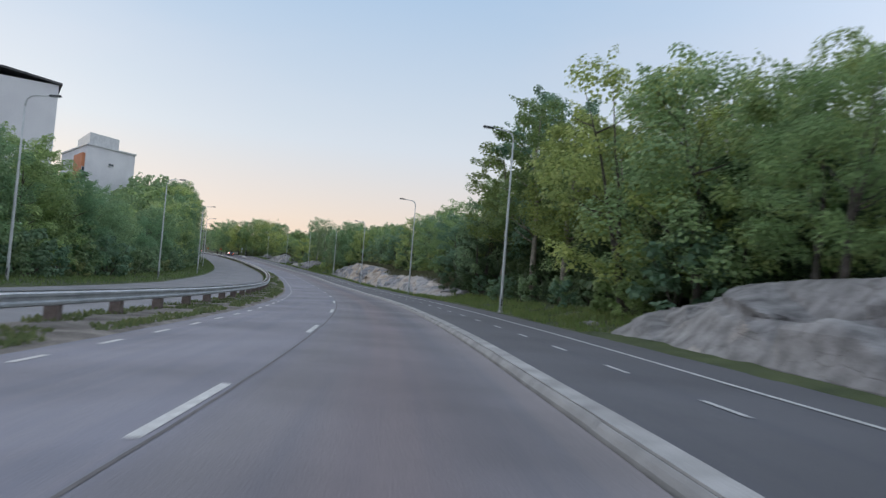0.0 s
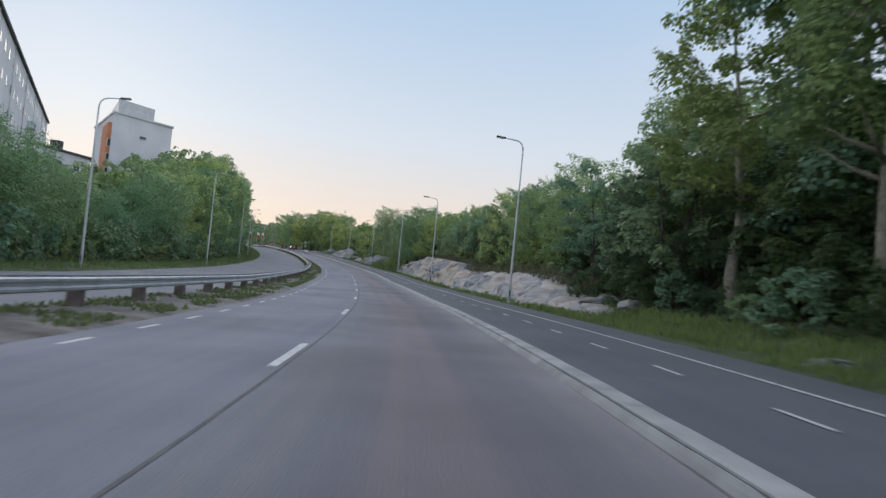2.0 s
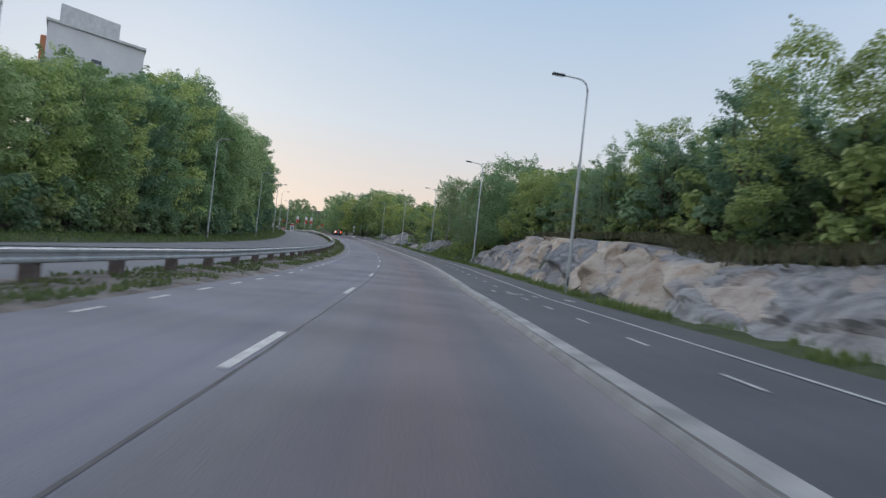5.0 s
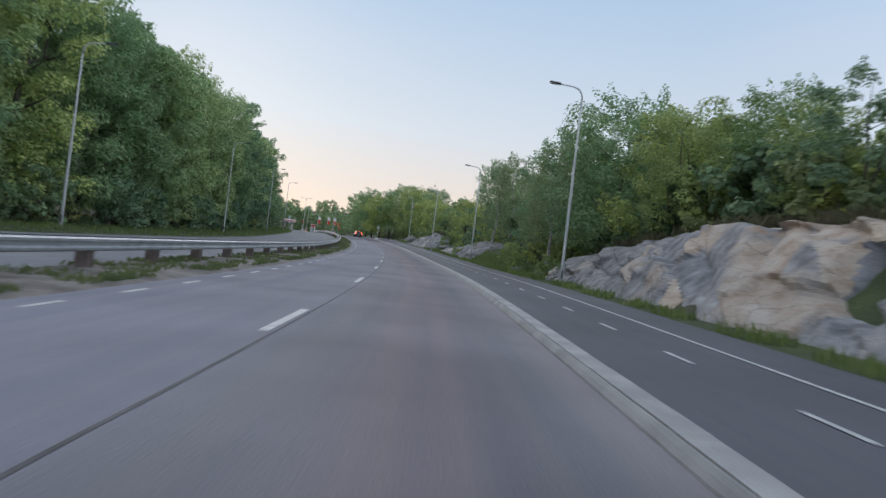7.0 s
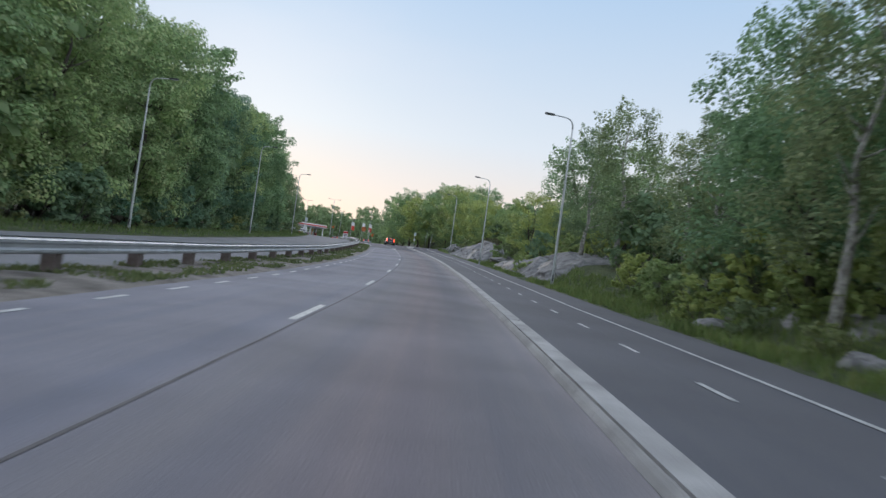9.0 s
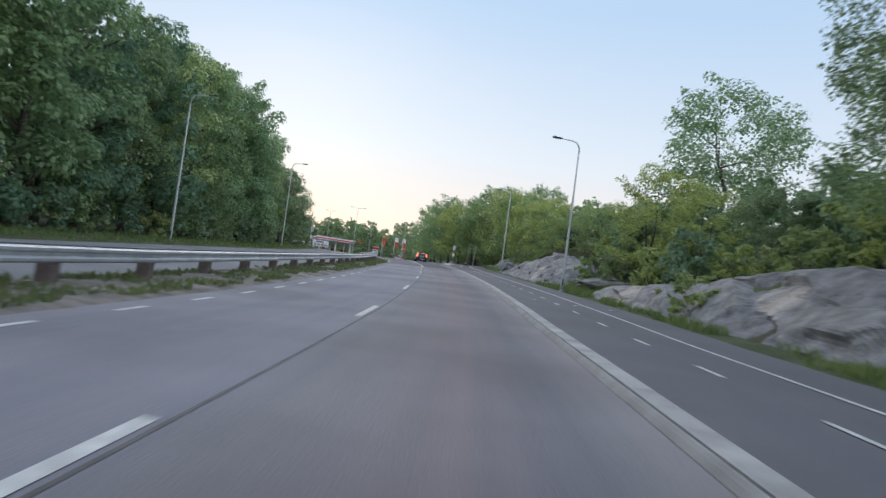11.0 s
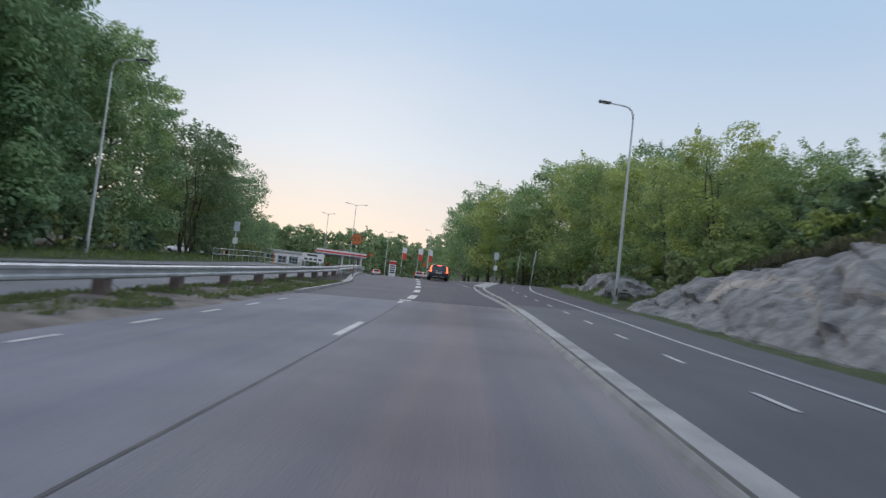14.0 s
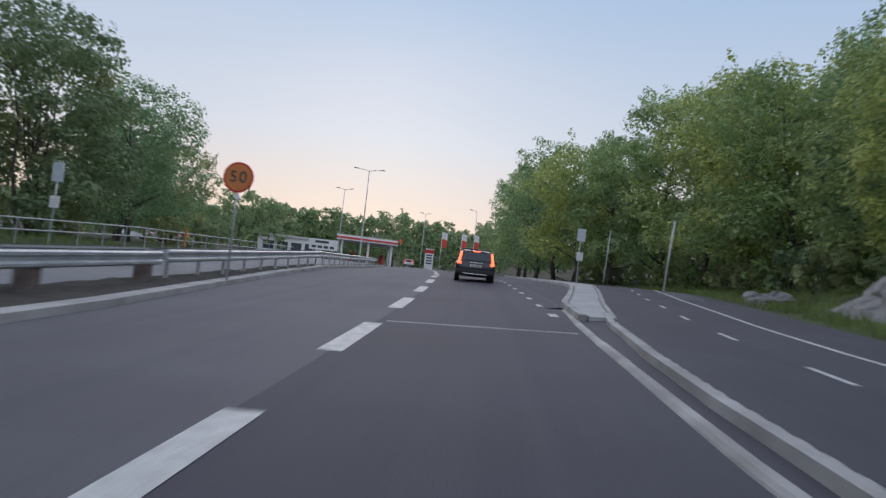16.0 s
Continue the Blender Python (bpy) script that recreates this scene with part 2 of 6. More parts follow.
def rocky(name, grey_stops, tan_stops, tan_from):
    """Granite whose slabs differ in tone; rust and cream on some, lichen and dark seams on all."""
    m, n, l, b = material(name, 0.85)
    broad, mid, fine = noise_of(n, l, 0.4, 4), noise_of(n, l, 1.7, 6), noise_of(n, l, 16, 5)
    streak = noise_of(n, l, 1.0, 5, "Object", (0.8, 0.8, 1.5))
    info = n.new("ShaderNodeObjectInfo")
    grey = ramp(n, l, mid.outputs["Fac"], [(0.28, grey_stops[0]), (0.48, grey_stops[1]), (0.74, grey_stops[2])])
    tan = ramp(n, l, streak.outputs["Fac"], [(0.3, tan_stops[0]), (0.5, tan_stops[1]), (0.72, tan_stops[2])])
    tone = n.new("ShaderNodeMath")
    tone.operation = "MULTIPLY_ADD"
    tone.inputs[1].default_value = 0.42
    l.new(info.outputs["Random"], tone.inputs[0])
    l.new(broad.outputs["Fac"], tone.inputs[2])
    where = ramp(n, l, tone.outputs[0], [(tan_from, (0, 0, 0)), (tan_from + 0.1, (1, 1, 1))])
    c = mixed(n, l, grey, tan, where)
    c = mixed(n, l, c, ramp(n, l, info.outputs["Random"], [(0.0, (0.74, 0.75, 0.78)), (0.35, (1.06, 1.05, 1.04)), (0.6, (0.86, 0.86, 0.87)), (1.0, (1.12, 1.1, 1.06))]), 1.0, "MULTIPLY")
    cd, mp, warp = n.new("ShaderNodeTexCoord"), n.new("ShaderNodeMapping"), n.new("ShaderNodeMixRGB")
    mp.inputs["Scale"].default_value = (0.7, 0.7, 1.9)
    mp.inputs["Rotation"].default_value = (0.4, 0.25, 0.5)
    warp.inputs["Fac"].default_value = 0.3
    l.new(cd.outputs["Object"], warp.inputs["Color1"])
    l.new(mid.outputs["Color"], warp.inputs["Color2"])
    l.new(warp.outputs["Color"], mp.inputs["Vector"])
    chips = n.new("ShaderNodeTexVoronoi")
    chips.feature = "DISTANCE_TO_EDGE"
    chips.inputs["Scale"].default_value = 1.3
    l.new(mp.outputs["Vector"], chips.inputs["Vector"])
    chip = ramp(n, l, chips.outputs["Distance"], [(0.0, (0.42, 0.4, 0.39)), (0.022, (1, 1, 1))])
    c = mixed(n, l, c, chip, ramp(n, l, broad.outputs["Fac"], [(0.42, (0.05, 0.05, 0.05)), (0.6, (0.8, 0.8, 0.8))]), "MULTIPLY")
    lichen = ramp(n, l, fine.outputs["Fac"], [(0.54, (1, 1, 1)), (0.68, (0.62, 0.63, 0.58))])
    l.new(mixed(n, l, c, lichen, 0.7, "MULTIPLY"), b.inputs["Base Color"])
    both = mixed(n, l, mixed(n, l, mid.outputs["Fac"], fine.outputs["Fac"], 0.4), chip, 0.25)
    bump(n, l, b, both, 0.7, 0.1)
    return m


def shiny(name, colour, rough=0.3, metal=0.0, coat=0.0):
    m, n, l, b = material(name, rough, metal)
    dust = noise_of(n, l, 5.0, 4)
    l.new(ramp(n, l, dust.outputs["Fac"], [(0.3, tuple(0.9 * v for v in colour)), (0.7, colour)]), b.inputs["Base Color"])
    l.new(ramp(n, l, dust.outputs["Fac"], [(0.3, (rough,) * 3), (0.7, (min(1, rough + 0.12),) * 3)]), b.inputs["Roughness"])
    b.inputs["Coat Weight"].default_value = coat
    return m


def lit(name, colour, strength):
    m, n, l, b = material(name, 0.3)
    b.inputs["Base Color"].default_value = (*colour, 1)
    b.inputs["Emission Color"].default_value = (*colour, 1)
    b.inputs["Emission Strength"].default_value = strength
    return m


ASPHALT = asphalt("worn_asphalt", (0.168, 0.167, 0.194), (0.203, 0.193, 0.209), 0.78, 0.9, 1.85)
ASPHALT_FAR = asphalt("grey_asphalt", (0.192, 0.195, 0.214), (0.218, 0.216, 0.226), 0.85, 0.9)
ASPHALT_NEW = asphalt("new_asphalt", (0.05, 0.05, 0.07), (0.062, 0.06, 0.08), 0.85, 0.85)
ASPHALT_MID = asphalt("newer_asphalt", (0.096, 0.097, 0.118), (0.116, 0.114, 0.13), 0.85, 0.86)
ASPHALT_PATH = asphalt("path_asphalt", (0.097, 0.1, 0.116), (0.111, 0.112, 0.124), 0.85, 0.88)
SEALER = mottled("tar_sealer", (0.085, 0.08, 0.082), (0.15, 0.14, 0.14), 2, 30, 0.9)
PAINT = mottled("road_paint", (0.4, 0.4, 0.395), (0.66, 0.66, 0.65), 5, 50, 0.65)
GRANITE = mottled("kerb_granite", (0.22, 0.215, 0.21), (0.36, 0.35, 0.34), 1.5, 60, 0.8)
CONCRETE = mottled("concrete", (0.27, 0.262, 0.255), (0.47, 0.46, 0.45), 1.2, 50, 0.8)
JOINT = mottled("kerb_joint", (0.05, 0.05, 0.05), (0.09, 0.085, 0.08), 3, 30, 0.9)
PAVER = mottled("paving_stone", (0.36, 0.36, 0.37), (0.48, 0.47, 0.47), 1.0, 40, 0.85)
GRAVEL = mottled("gravel", (0.13, 0.115, 0.1), (0.32, 0.29, 0.26), 1.2, 25, 0.95, 0, 1.0, 0.06)
SOIL = mottled("soil_and_moss", (0.035, 0.04, 0.02), (0.09, 0.085, 0.045), 0.6, 9, 0.95, 0, 0.9, 0.1)
BLACK_SOIL = mottled("black_soil", (0.035, 0.032, 0.03), (0.075, 0.068, 0.06), 3, 20, 0.95, 0, 1.0, 0.06)
TURF = mottled("turf", (0.045, 0.066, 0.022), (0.098, 0.122, 0.044), 0.8, 18, 0.95, 0, 1.0, 0.08)
GALV = mottled("galvanised_steel", (0.42, 0.44, 0.46), (0.6, 0.62, 0.64), 2.0, 25, 0.5, 0.55, 0.1)
POST = mottled("weathered_post", (0.13, 0.1, 0.09), (0.24, 0.2, 0.18), 5, 40, 0.85)
STEEL = mottled("painted_steel", (0.44, 0.46, 0.47), (0.58, 0.6, 0.6), 1.5, 20, 0.5, 0.2, 0.08)
DARK = mottled("dark_metal", (0.05, 0.055, 0.06), (0.09, 0.095, 0.1), 4, 30, 0.5, 0.3)
LENS = shiny("lamp_glass", (0.55, 0.57, 0.58), 0.2)
LEAF = [
    leafy("maple_leaf", (0.118, 0.186, 0.100), (0.231, 0.336, 0.183), (0.360, 0.454, 0.260)),
    leafy("ash_leaf", (0.101, 0.165, 0.123), (0.189, 0.283, 0.192), (0.283, 0.366, 0.254)),
    leafy("birch_leaf", (0.135, 0.171, 0.101), (0.234, 0.277, 0.156), (0.332, 0.360, 0.203)),
    leafy("hazel_leaf", (0.153, 0.208, 0.078), (0.293, 0.361, 0.147), (0.425, 0.466, 0.212)),
]
HEATH = leafy("dry_heath", (0.06, 0.042, 0.034), (0.12, 0.075, 0.055), (0.17, 0.13, 0.08))
# near-black leaf colour stands in for the shade inside the wood
LEAF_SHADE = leafy("alder_leaf", (0.028, 0.05, 0.03), (0.05, 0.082, 0.045), (0.085, 0.12, 0.06))
LEAF_GROVE = leafy("aspen_leaf", (0.095, 0.135, 0.045), (0.185, 0.24, 0.088), (0.29, 0.33, 0.125))
LEAF_TALL = leafy("lime_leaf", (0.177, 0.254, 0.130), (0.330, 0.443, 0.224), (0.496, 0.500, 0.319))
WEED = leafy("dull_weed", (0.045, 0.065, 0.032), (0.085, 0.11, 0.055), (0.15, 0.15, 0.095))
GRASS = leafy("grass_blade", (0.06, 0.1, 0.034), (0.115, 0.17, 0.055), (0.2, 0.2, 0.1))
BARK = mottled("bark", (0.06, 0.05, 0.042), (0.16, 0.14, 0.12), 3, 22, 0.9, 0, 1.0, 0.05)
BIRCH = mottled("birch_bark", (0.22, 0.2, 0.18), (0.62, 0.6, 0.55), 4, 12, 0.8, 0, 0.5, 0.03)
ASPEN = mottled("aspen_bark", (0.16, 0.14, 0.11), (0.36, 0.32, 0.25), 3, 14, 0.85, 0, 0.6, 0.03)
ROCK = rocky("granite_rock", [(0.118, 0.114, 0.114), (0.228, 0.221, 0.221), (0.37, 0.36, 0.357)], [(0.26, 0.215, 0.19), (0.36, 0.32, 0.29), (0.44, 0.41, 0.39)], 0.95)
ROCK_PALE = rocky("pale_granite_rock", [(0.17, 0.165, 0.167), (0.31, 0.302, 0.304), (0.46, 0.445, 0.437)], [(0.33, 0.275, 0.24), (0.44, 0.385, 0.345), (0.52, 0.48, 0.44)], 0.74)
ROCK_TAN = rocky("tan_granite_rock", [(0.13, 0.128, 0.132), (0.26, 0.255, 0.262), (0.42, 0.412, 0.41)], [(0.36, 0.26, 0.185), (0.48, 0.4, 0.325), (0.56, 0.5, 0.44)], 0.6)
PLASTER = mottled("white_plaster", (0.62, 0.63, 0.66), (0.72, 0.73, 0.75), 0.3, 12, 0.9, 0, 0.1)
BRICKRED = mottled("orange_cladding", (0.5, 0.2, 0.1), (0.62, 0.27, 0.14), 0.5, 12, 0.85, 0, 0.1)
ROOF = mottled("dark_roofing", (0.05, 0.05, 0.055), (0.09, 0.09, 0.095), 1, 20, 0.7)
# pale base colour stands in for the sky reflected in the panes
PANE = shiny("pale_window_glass", (0.2, 0.23, 0.27), 0.2)
GLASS = shiny("window_glass", (0.05, 0.07, 0.09), 0.08)
CARPAINT = shiny("dark_blue_car_paint", (0.028, 0.032, 0.042), 0.25, 0.3, 0.6)
CARBLACK = shiny("black_plastic", (0.018, 0.018, 0.02), 0.5)
RUBBER = shiny("tyre_rubber", (0.02, 0.02, 0.02), 0.8)
CHROME = shiny("chrome_trim", (0.7, 0.7, 0.72), 0.15, 1.0)
CARWHITE = shiny("white_car_paint", (0.65, 0.66, 0.68), 0.25, 0.0, 0.5)
CARSILVER = shiny("silver_car_paint", (0.4, 0.43, 0.47), 0.3, 0.5, 0.5)
TAIL = lit("brake_light", (1.0, 0.09, 0.03), 5.0)
TAILDIM = lit("tail_light", (0.9, 0.05, 0.02), 1.2)
PLATE = shiny("plate_white", (0.7, 0.7, 0.68), 0.4)
ORANGE = mottled("sign_orange", (0.58, 0.19, 0.04), (0.68, 0.24, 0.06), 3, 30, 0.5, 0, 0.05)
RED = mottled("sign_red", (0.5, 0.03, 0.03), (0.62, 0.05, 0.04), 3, 30, 0.5, 0, 0.05)
WHITE = mottled("white_paint", (0.7, 0.71, 0.72), (0.82, 0.82, 0.82), 2, 30, 0.5, 0, 0.05)
BLUEWHITE = mottled("pale_panel", (0.5, 0.56, 0.62), (0.62, 0.68, 0.73), 2, 30, 0.4, 0, 0.05)
CLOTHW = mottled("white_flag_cloth", (0.66, 0.66, 0.68), (0.78, 0.78, 0.78), 2, 20, 0.8, 0, 0.1)
CLOTHR = mottled("red_flag_cloth", (0.58, 0.07, 0.04), (0.7, 0.1, 0.06), 2, 20, 0.8, 0, 0.1)
AMBER = lit("amber_lamp", (1.0, 0.5, 0.12), 5.0)


# ---- mesh helpers ----
def joined(verts, faces, uvs=None):
    me = bpy.data.meshes.new("part")
    me.from_pydata([tuple(v) for v in verts], [], [tuple(f) for f in faces])
    if uvs is not None:
        layer = me.uv_layers.new(name="UVMap")
        idx = np.empty(len(me.loops), dtype=np.int32)
        me.loops.foreach_get("vertex_index", idx)
        layer.data.foreach_set("uv", np.asarray(uvs, dtype=np.float32)[idx].ravel())
    me.update()
    return me


def linked(name, data, mat, parent=None, label="", smooth=False):
    """Links a bmesh or mesh as one object, as a part where a parent is given."""
    if isinstance(data, bmesh.types.BMesh):
        me = bpy.data.meshes.new(name)
        data.normal_update()
        data.to_mesh(me)
        data.free()
    else:
        me = data
    me.name = name
    if mat and not me.materials:
        me.materials.append(mat)
    if smooth:
        me.polygons.foreach_set("use_smooth", [True] * len(me.polygons))
    ob = new(name, me)
    if parent:
        ob.parent = parent
    if label:
        ob["label"] = label
    return ob


def thing(name, m, label, category, group="", kind=""):
    ob = new(name)
    ob.empty_display_size = 0.3
    ob.matrix_basis = m
    return tagged(ob, label, category, group, kind)


def block(bm, size, at, turn=(0, 0, 0), bevel=0.0):
    """A box with rounded edges, its centre at the given place."""
    m = pose(*at, *turn) @ Matrix.Diagonal((*size, 1))
    made = bmesh.ops.create_cube(bm, size=1, matrix=m)["verts"]
    if bevel:
        edges = {e for v in made for e in v.link_edges}
        bmesh.ops.bevel(bm, geom=list(edges), offset=bevel, segments=2, affect="EDGES", profile=0.5)
    return bm


def box_part(name, size, at, mat, parent, turn=(0, 0, 0), bevel=0.01, label=""):
    return linked(name, block(bmesh.new(), size, at, turn, bevel), mat, parent, label)


def tube(points, radii, sides=8):
    """A round bar through the points, with a radius at each."""
    verts, faces = [], []
    pts = [Vector(p) for p in points]
    for i, (p, r) in enumerate(zip(pts, radii)):
        way = (pts[min(i + 1, len(pts) - 1)] - pts[max(i - 1, 0)]).normalized()
        side = way.cross(Vector((0.13, 0.97, 0.2))).normalized()
        if abs(way.y) > 0.95:
            side = way.cross(Vector((1, 0, 0.1))).normalized()
        up = way.cross(side)
        for k in range(sides):
            a = 2 * math.pi * k / sides
            verts.append(p + r * (math.cos(a) * side + math.sin(a) * up))
    for i in range(len(pts) - 1):
        for k in range(sides):
            a, b = i * sides + k, i * sides + (k + 1) % sides
            faces.append((a, b, b + sides, a + sides))
    faces.append(tuple(range(sides))[::-1])
    faces.append(tuple(range((len(pts) - 1) * sides, len(pts) * sides)))
    return verts, faces


def tubes(list_of):
    verts, faces = [], []
    for v, f in list_of:
        k = len(verts)
        verts += v
        faces += [tuple(i + k for i in q) for q in f]
    return joined(verts, faces)


def along(profile, stations, offset=None, closed=False):
    """A profile of (d, h) pulled along the road; UV holds metres along and across."""
    verts, uvs, faces = [], [], []
    n = len(profile)
    for s in stations:
        o = offset(s) if offset else 0.0
        for d, h in profile:
            verts.append(place(s, d + o, h))
            uvs.append((s, d + o))
    for i in range(len(stations) - 1):
        for k in range(n if closed else n - 1):
            a, b = i * n + k, i * n + (k + 1) % n
            faces.append((a, b, b + n, a + n))
    if closed:
        faces.append(tuple(range(n))[::-1])
        faces.append(tuple(range((len(stations) - 1) * n, len(stations) * n)))
    return joined(verts, faces, uvs)


def steps(a, b, gap):
    return np.linspace(a, b, max(2, int(round((b - a) / gap)) + 1))

# ---- ground, roads, kerbs ----
def smooth(t):
    t = min(1.0, max(0.0, t))
    return t * t * (3 - 2 * t)


def terrain(x, y):
    s, d = station(x, y)
    z = float(np.interp(s, SG, ZR))
    far = smooth((abs(d) - 120) / 300) if abs(d) > 120 else 0.0
    e = d - swing(s)
    wave = 0.5 * noise.noise(Vector((x / 17, y / 17, 0)))
    if e > 11.5:
        steep = float(np.interp(s, [20, 60, 82, 95, 150, 165, 185, 200, 235, 262, 285], [0.0, 0.08, 0.2, 0.26, 0.24, 0.08, 0.08, 0.12, 0.2, 0.2, 0.0]))
        rise = bank(s) * smooth((e - 11.0) / 3) + 0.13 * min(e - 11.5, 45) + steep * min(max(0.0, e - 16), 16) + wave * smooth((e - 15) / 10) - 0.25
    elif d < -20:
        rise = -0.45 + 0.03 * min(-d - 20, 60) + wave * smooth((-d - 24) / 10)
    else:
        rise = -0.6
    if s > 345 and d < -14:
        rise = min(rise, -0.2)
    hill = 22 * smooth((s - 470) / 260)
    return z + rise * (1 - far) + hill + 6 * far


def axis(a, b, gap, far):
    fine = list(steps(a, b, gap))
    out = [gap * 1.6**k for k in range(1, 14)]
    low = [a - sum(out[: k + 1]) for k in range(len(out))]
    high = [b + sum(out[: k + 1]) for k in range(len(out))]
    return [v for v in reversed(low) if v > -far] + fine + [v for v in high if v < far]


gx, gy = axis(-230, 90, 4.0, 4000), axis(-60, 470, 4.0, 4000)
gv = [(x, y, terrain(x, y)) for y in gy for x in gx]
nx = len(gx)
gf = [(j * nx + i, j * nx + i + 1, (j + 1) * nx + i + 1, (j + 1) * nx + i) for j in range(len(gy) - 1) for i in range(nx - 1)]
ground = linked("ground", joined(gv, gf), SOIL, smooth=True)
tagged(ground, "dark forest soil with moss under the trees", "ground", kind="structure")

LONG = steps(-70, 420, 2.0)
road = linked("road", along([(-3.75, 0), (-2, 0), (0, 0), (2, 0), (3.86, 0)], LONG), ASPHALT)
tagged(road, "worn grey asphalt road of two lanes", "road", kind="structure")
far_road = linked("opposite_road", along([(-15.2, 0), (-12, 0), (-9, 0), (-6.5, 0)], LONG), ASPHALT_FAR)
tagged(far_road, "pale grey asphalt road behind the guardrail", "road", kind="structure")
path = linked("cycle_path", along([(4.2, 0.0), (6.5, 0.0), (8.0, 0.0), (9.0, -0.01)], LONG, swing), ASPHALT_PATH)
tagged(path, "dark smooth asphalt cycle and foot path", "path", kind="structure")
# fresh asphalt past the seam
NEWS = steps(258.9, 420, 1.5)
fresh = linked("new_road", along([(0.05, 0.006), (2, 0.006), (3.4, 0.006), (3.8, 0.006)], NEWS), ASPHALT_NEW)
tagged(fresh, "fresh dark asphalt past a straight seam", "road", kind="structure")
fresh_left = linked("new_left_lane", along([(-3.6, 0.005), (-2, 0.005), (0.05, 0.005)], steps(258.2, 420, 1.5)), ASPHALT_MID)
tagged(fresh_left, "newer bluish-grey asphalt of the outer lane", "road", kind="structure")
bay = linked("bus_bay", along([(3.4, 0.006), (3.95, 0.004), (4.2, -0.096), (8.0, -0.094)], steps(283, 420, 1.5)), ASPHALT_NEW)
tagged(bay, "fresh dark asphalt bay at the bus stop", "road", kind="structure")


# kerb between road and cycle path: each stone about a metre long
def kerb_line(s):
    return float(np.interp(s, [0, 29, 53, 121, 147, 213, 245, 258, 264, 270, 272, 276, 279, 281, 284], [0.09, 0.09, -0.02, -0.07, 0.0, -0.1, -0.06, 0, -0.2, -0.42, -0.41, -0.36, -0.26, -0.14, 0.08]))


def at_height(s, d, base_d, h):
    """A place whose height is taken from the surface at base_d."""
    p = place(s, d)
    p.z = float(level(s, base_d)) + h
    return p


def solid(rows):
    """A closed bar from rings of points."""
    n = len(rows[0])
    verts = [p for r in rows for p in r]
    faces = [(i * n + k, i * n + (k + 1) % n, (i + 1) * n + (k + 1) % n, (i + 1) * n + k) for i in range(len(rows) - 1) for k in range(n)]
    return joined(verts, faces + [tuple(range(n))[::-1], tuple(range((len(rows) - 1) * n, len(rows) * n))])


kerb = tagged(new("kerb"), "pale granite kerb between road and cycle path", "kerb", kind="structure")
for s in np.arange(-8, 283.5, 1.0):
    j = 0.012 * noise.noise(Vector((s * 3.1, 0, 0)))
    rows = []
    w = 0.06 * smooth((s - 257) / 4)
    for v in (s + 0.006, s + 0.5, s + 0.994):
        o = 3.84 + kerb_line(v)
        rows.append([at_height(v, o + x, 2.0 + x, h) for x, h in ((0, -0.06), (0.012, 0.02 + j), (0.05, 0.07 + j + 0.2 * w), (0.085, 0.1 + j + 0.2 * w), (0.105 + w, 0.105 + j + 0.2 * w), (0.105 + w, -0.06))])
    linked("kerb_stone", solid(rows), GRANITE if s < 257 else CONCRETE, kerb)
top = tagged(new("kerb_top"), "bright concrete kerb top beside the cycle path", "kerb", kind="structure")
for s in np.arange(-8, 259.5, 1.0):
    j = 0.008 * noise.noise(Vector((s * 2.3, 7, 0)))
    rows = []
    for v in (s + 0.004, s + 0.5, s + 0.996):
        o = 3.968 + kerb_line(v)
        rows.append([at_height(v, o + x, 3.3 + x, h) for x, h in ((0, -0.06), (0.008, 0.108 + j), (0.28, 0.118 + j), (0.3, 0.1 + j), (0.3, -0.02))])
    linked("kerb_slab", solid(rows), CONCRETE, top)
second_line = lambda s: float(np.interp(s, [259, 263, 267, 271.5, 274.3, 278.5, 280, 283], [4.0, 3.9, 3.78, 3.74, 3.82, 4.14, 4.38, 4.7]))
fresh_rows = [[(v, min(4.14 + swing(v), second_line(v) + 0.1) if v < 283 else 4.14 + swing(v)), (v, 6.5 + swing(v)), (v, 8.9 + swing(v))] for v in steps(260.3, 420, 1.3)]
fresh_path = linked("new_path", joined([at_height(v, d, max(d, 4.2), 0.004) for r in fresh_rows for v, d in r], [(3 * i + k, 3 * i + k + 1, 3 * i + k + 4, 3 * i + k + 3) for i in range(len(fresh_rows) - 1) for k in (0, 1)], [q for r in fresh_rows for q in r]), ASPHALT_NEW)
tagged(fresh_path, "fresh dark asphalt of the cycle path", "path", kind="structure")
fill = []
for s in steps(258, 281, 1.0):
    o = 3.9 + kerb_line(s)
    fill.append((at_height(s, o, 2.2, 0.075), at_height(s, second_line(s) + 0.25, 4.3, 0.0)))
kerb_fill = linked("kerb_fill", joined([p for r in fill for p in r], [(2 * i, 2 * i + 1, 2 * i + 3, 2 * i + 2) for i in range(len(fill) - 1)], [(p.y, p.x) for r in fill for p in r]), ASPHALT_NEW)
tagged(kerb_fill, "dark asphalt strip between two kerbs", "strip", kind="structure")
gutter = linked("kerb_joint", along([(3.93, -0.02), (3.98, -0.02)], steps(-30, 259, 1.0), kerb_line), JOINT)
tagged(gutter, "dark tarred joint inside the kerb", "joint", kind="structure")
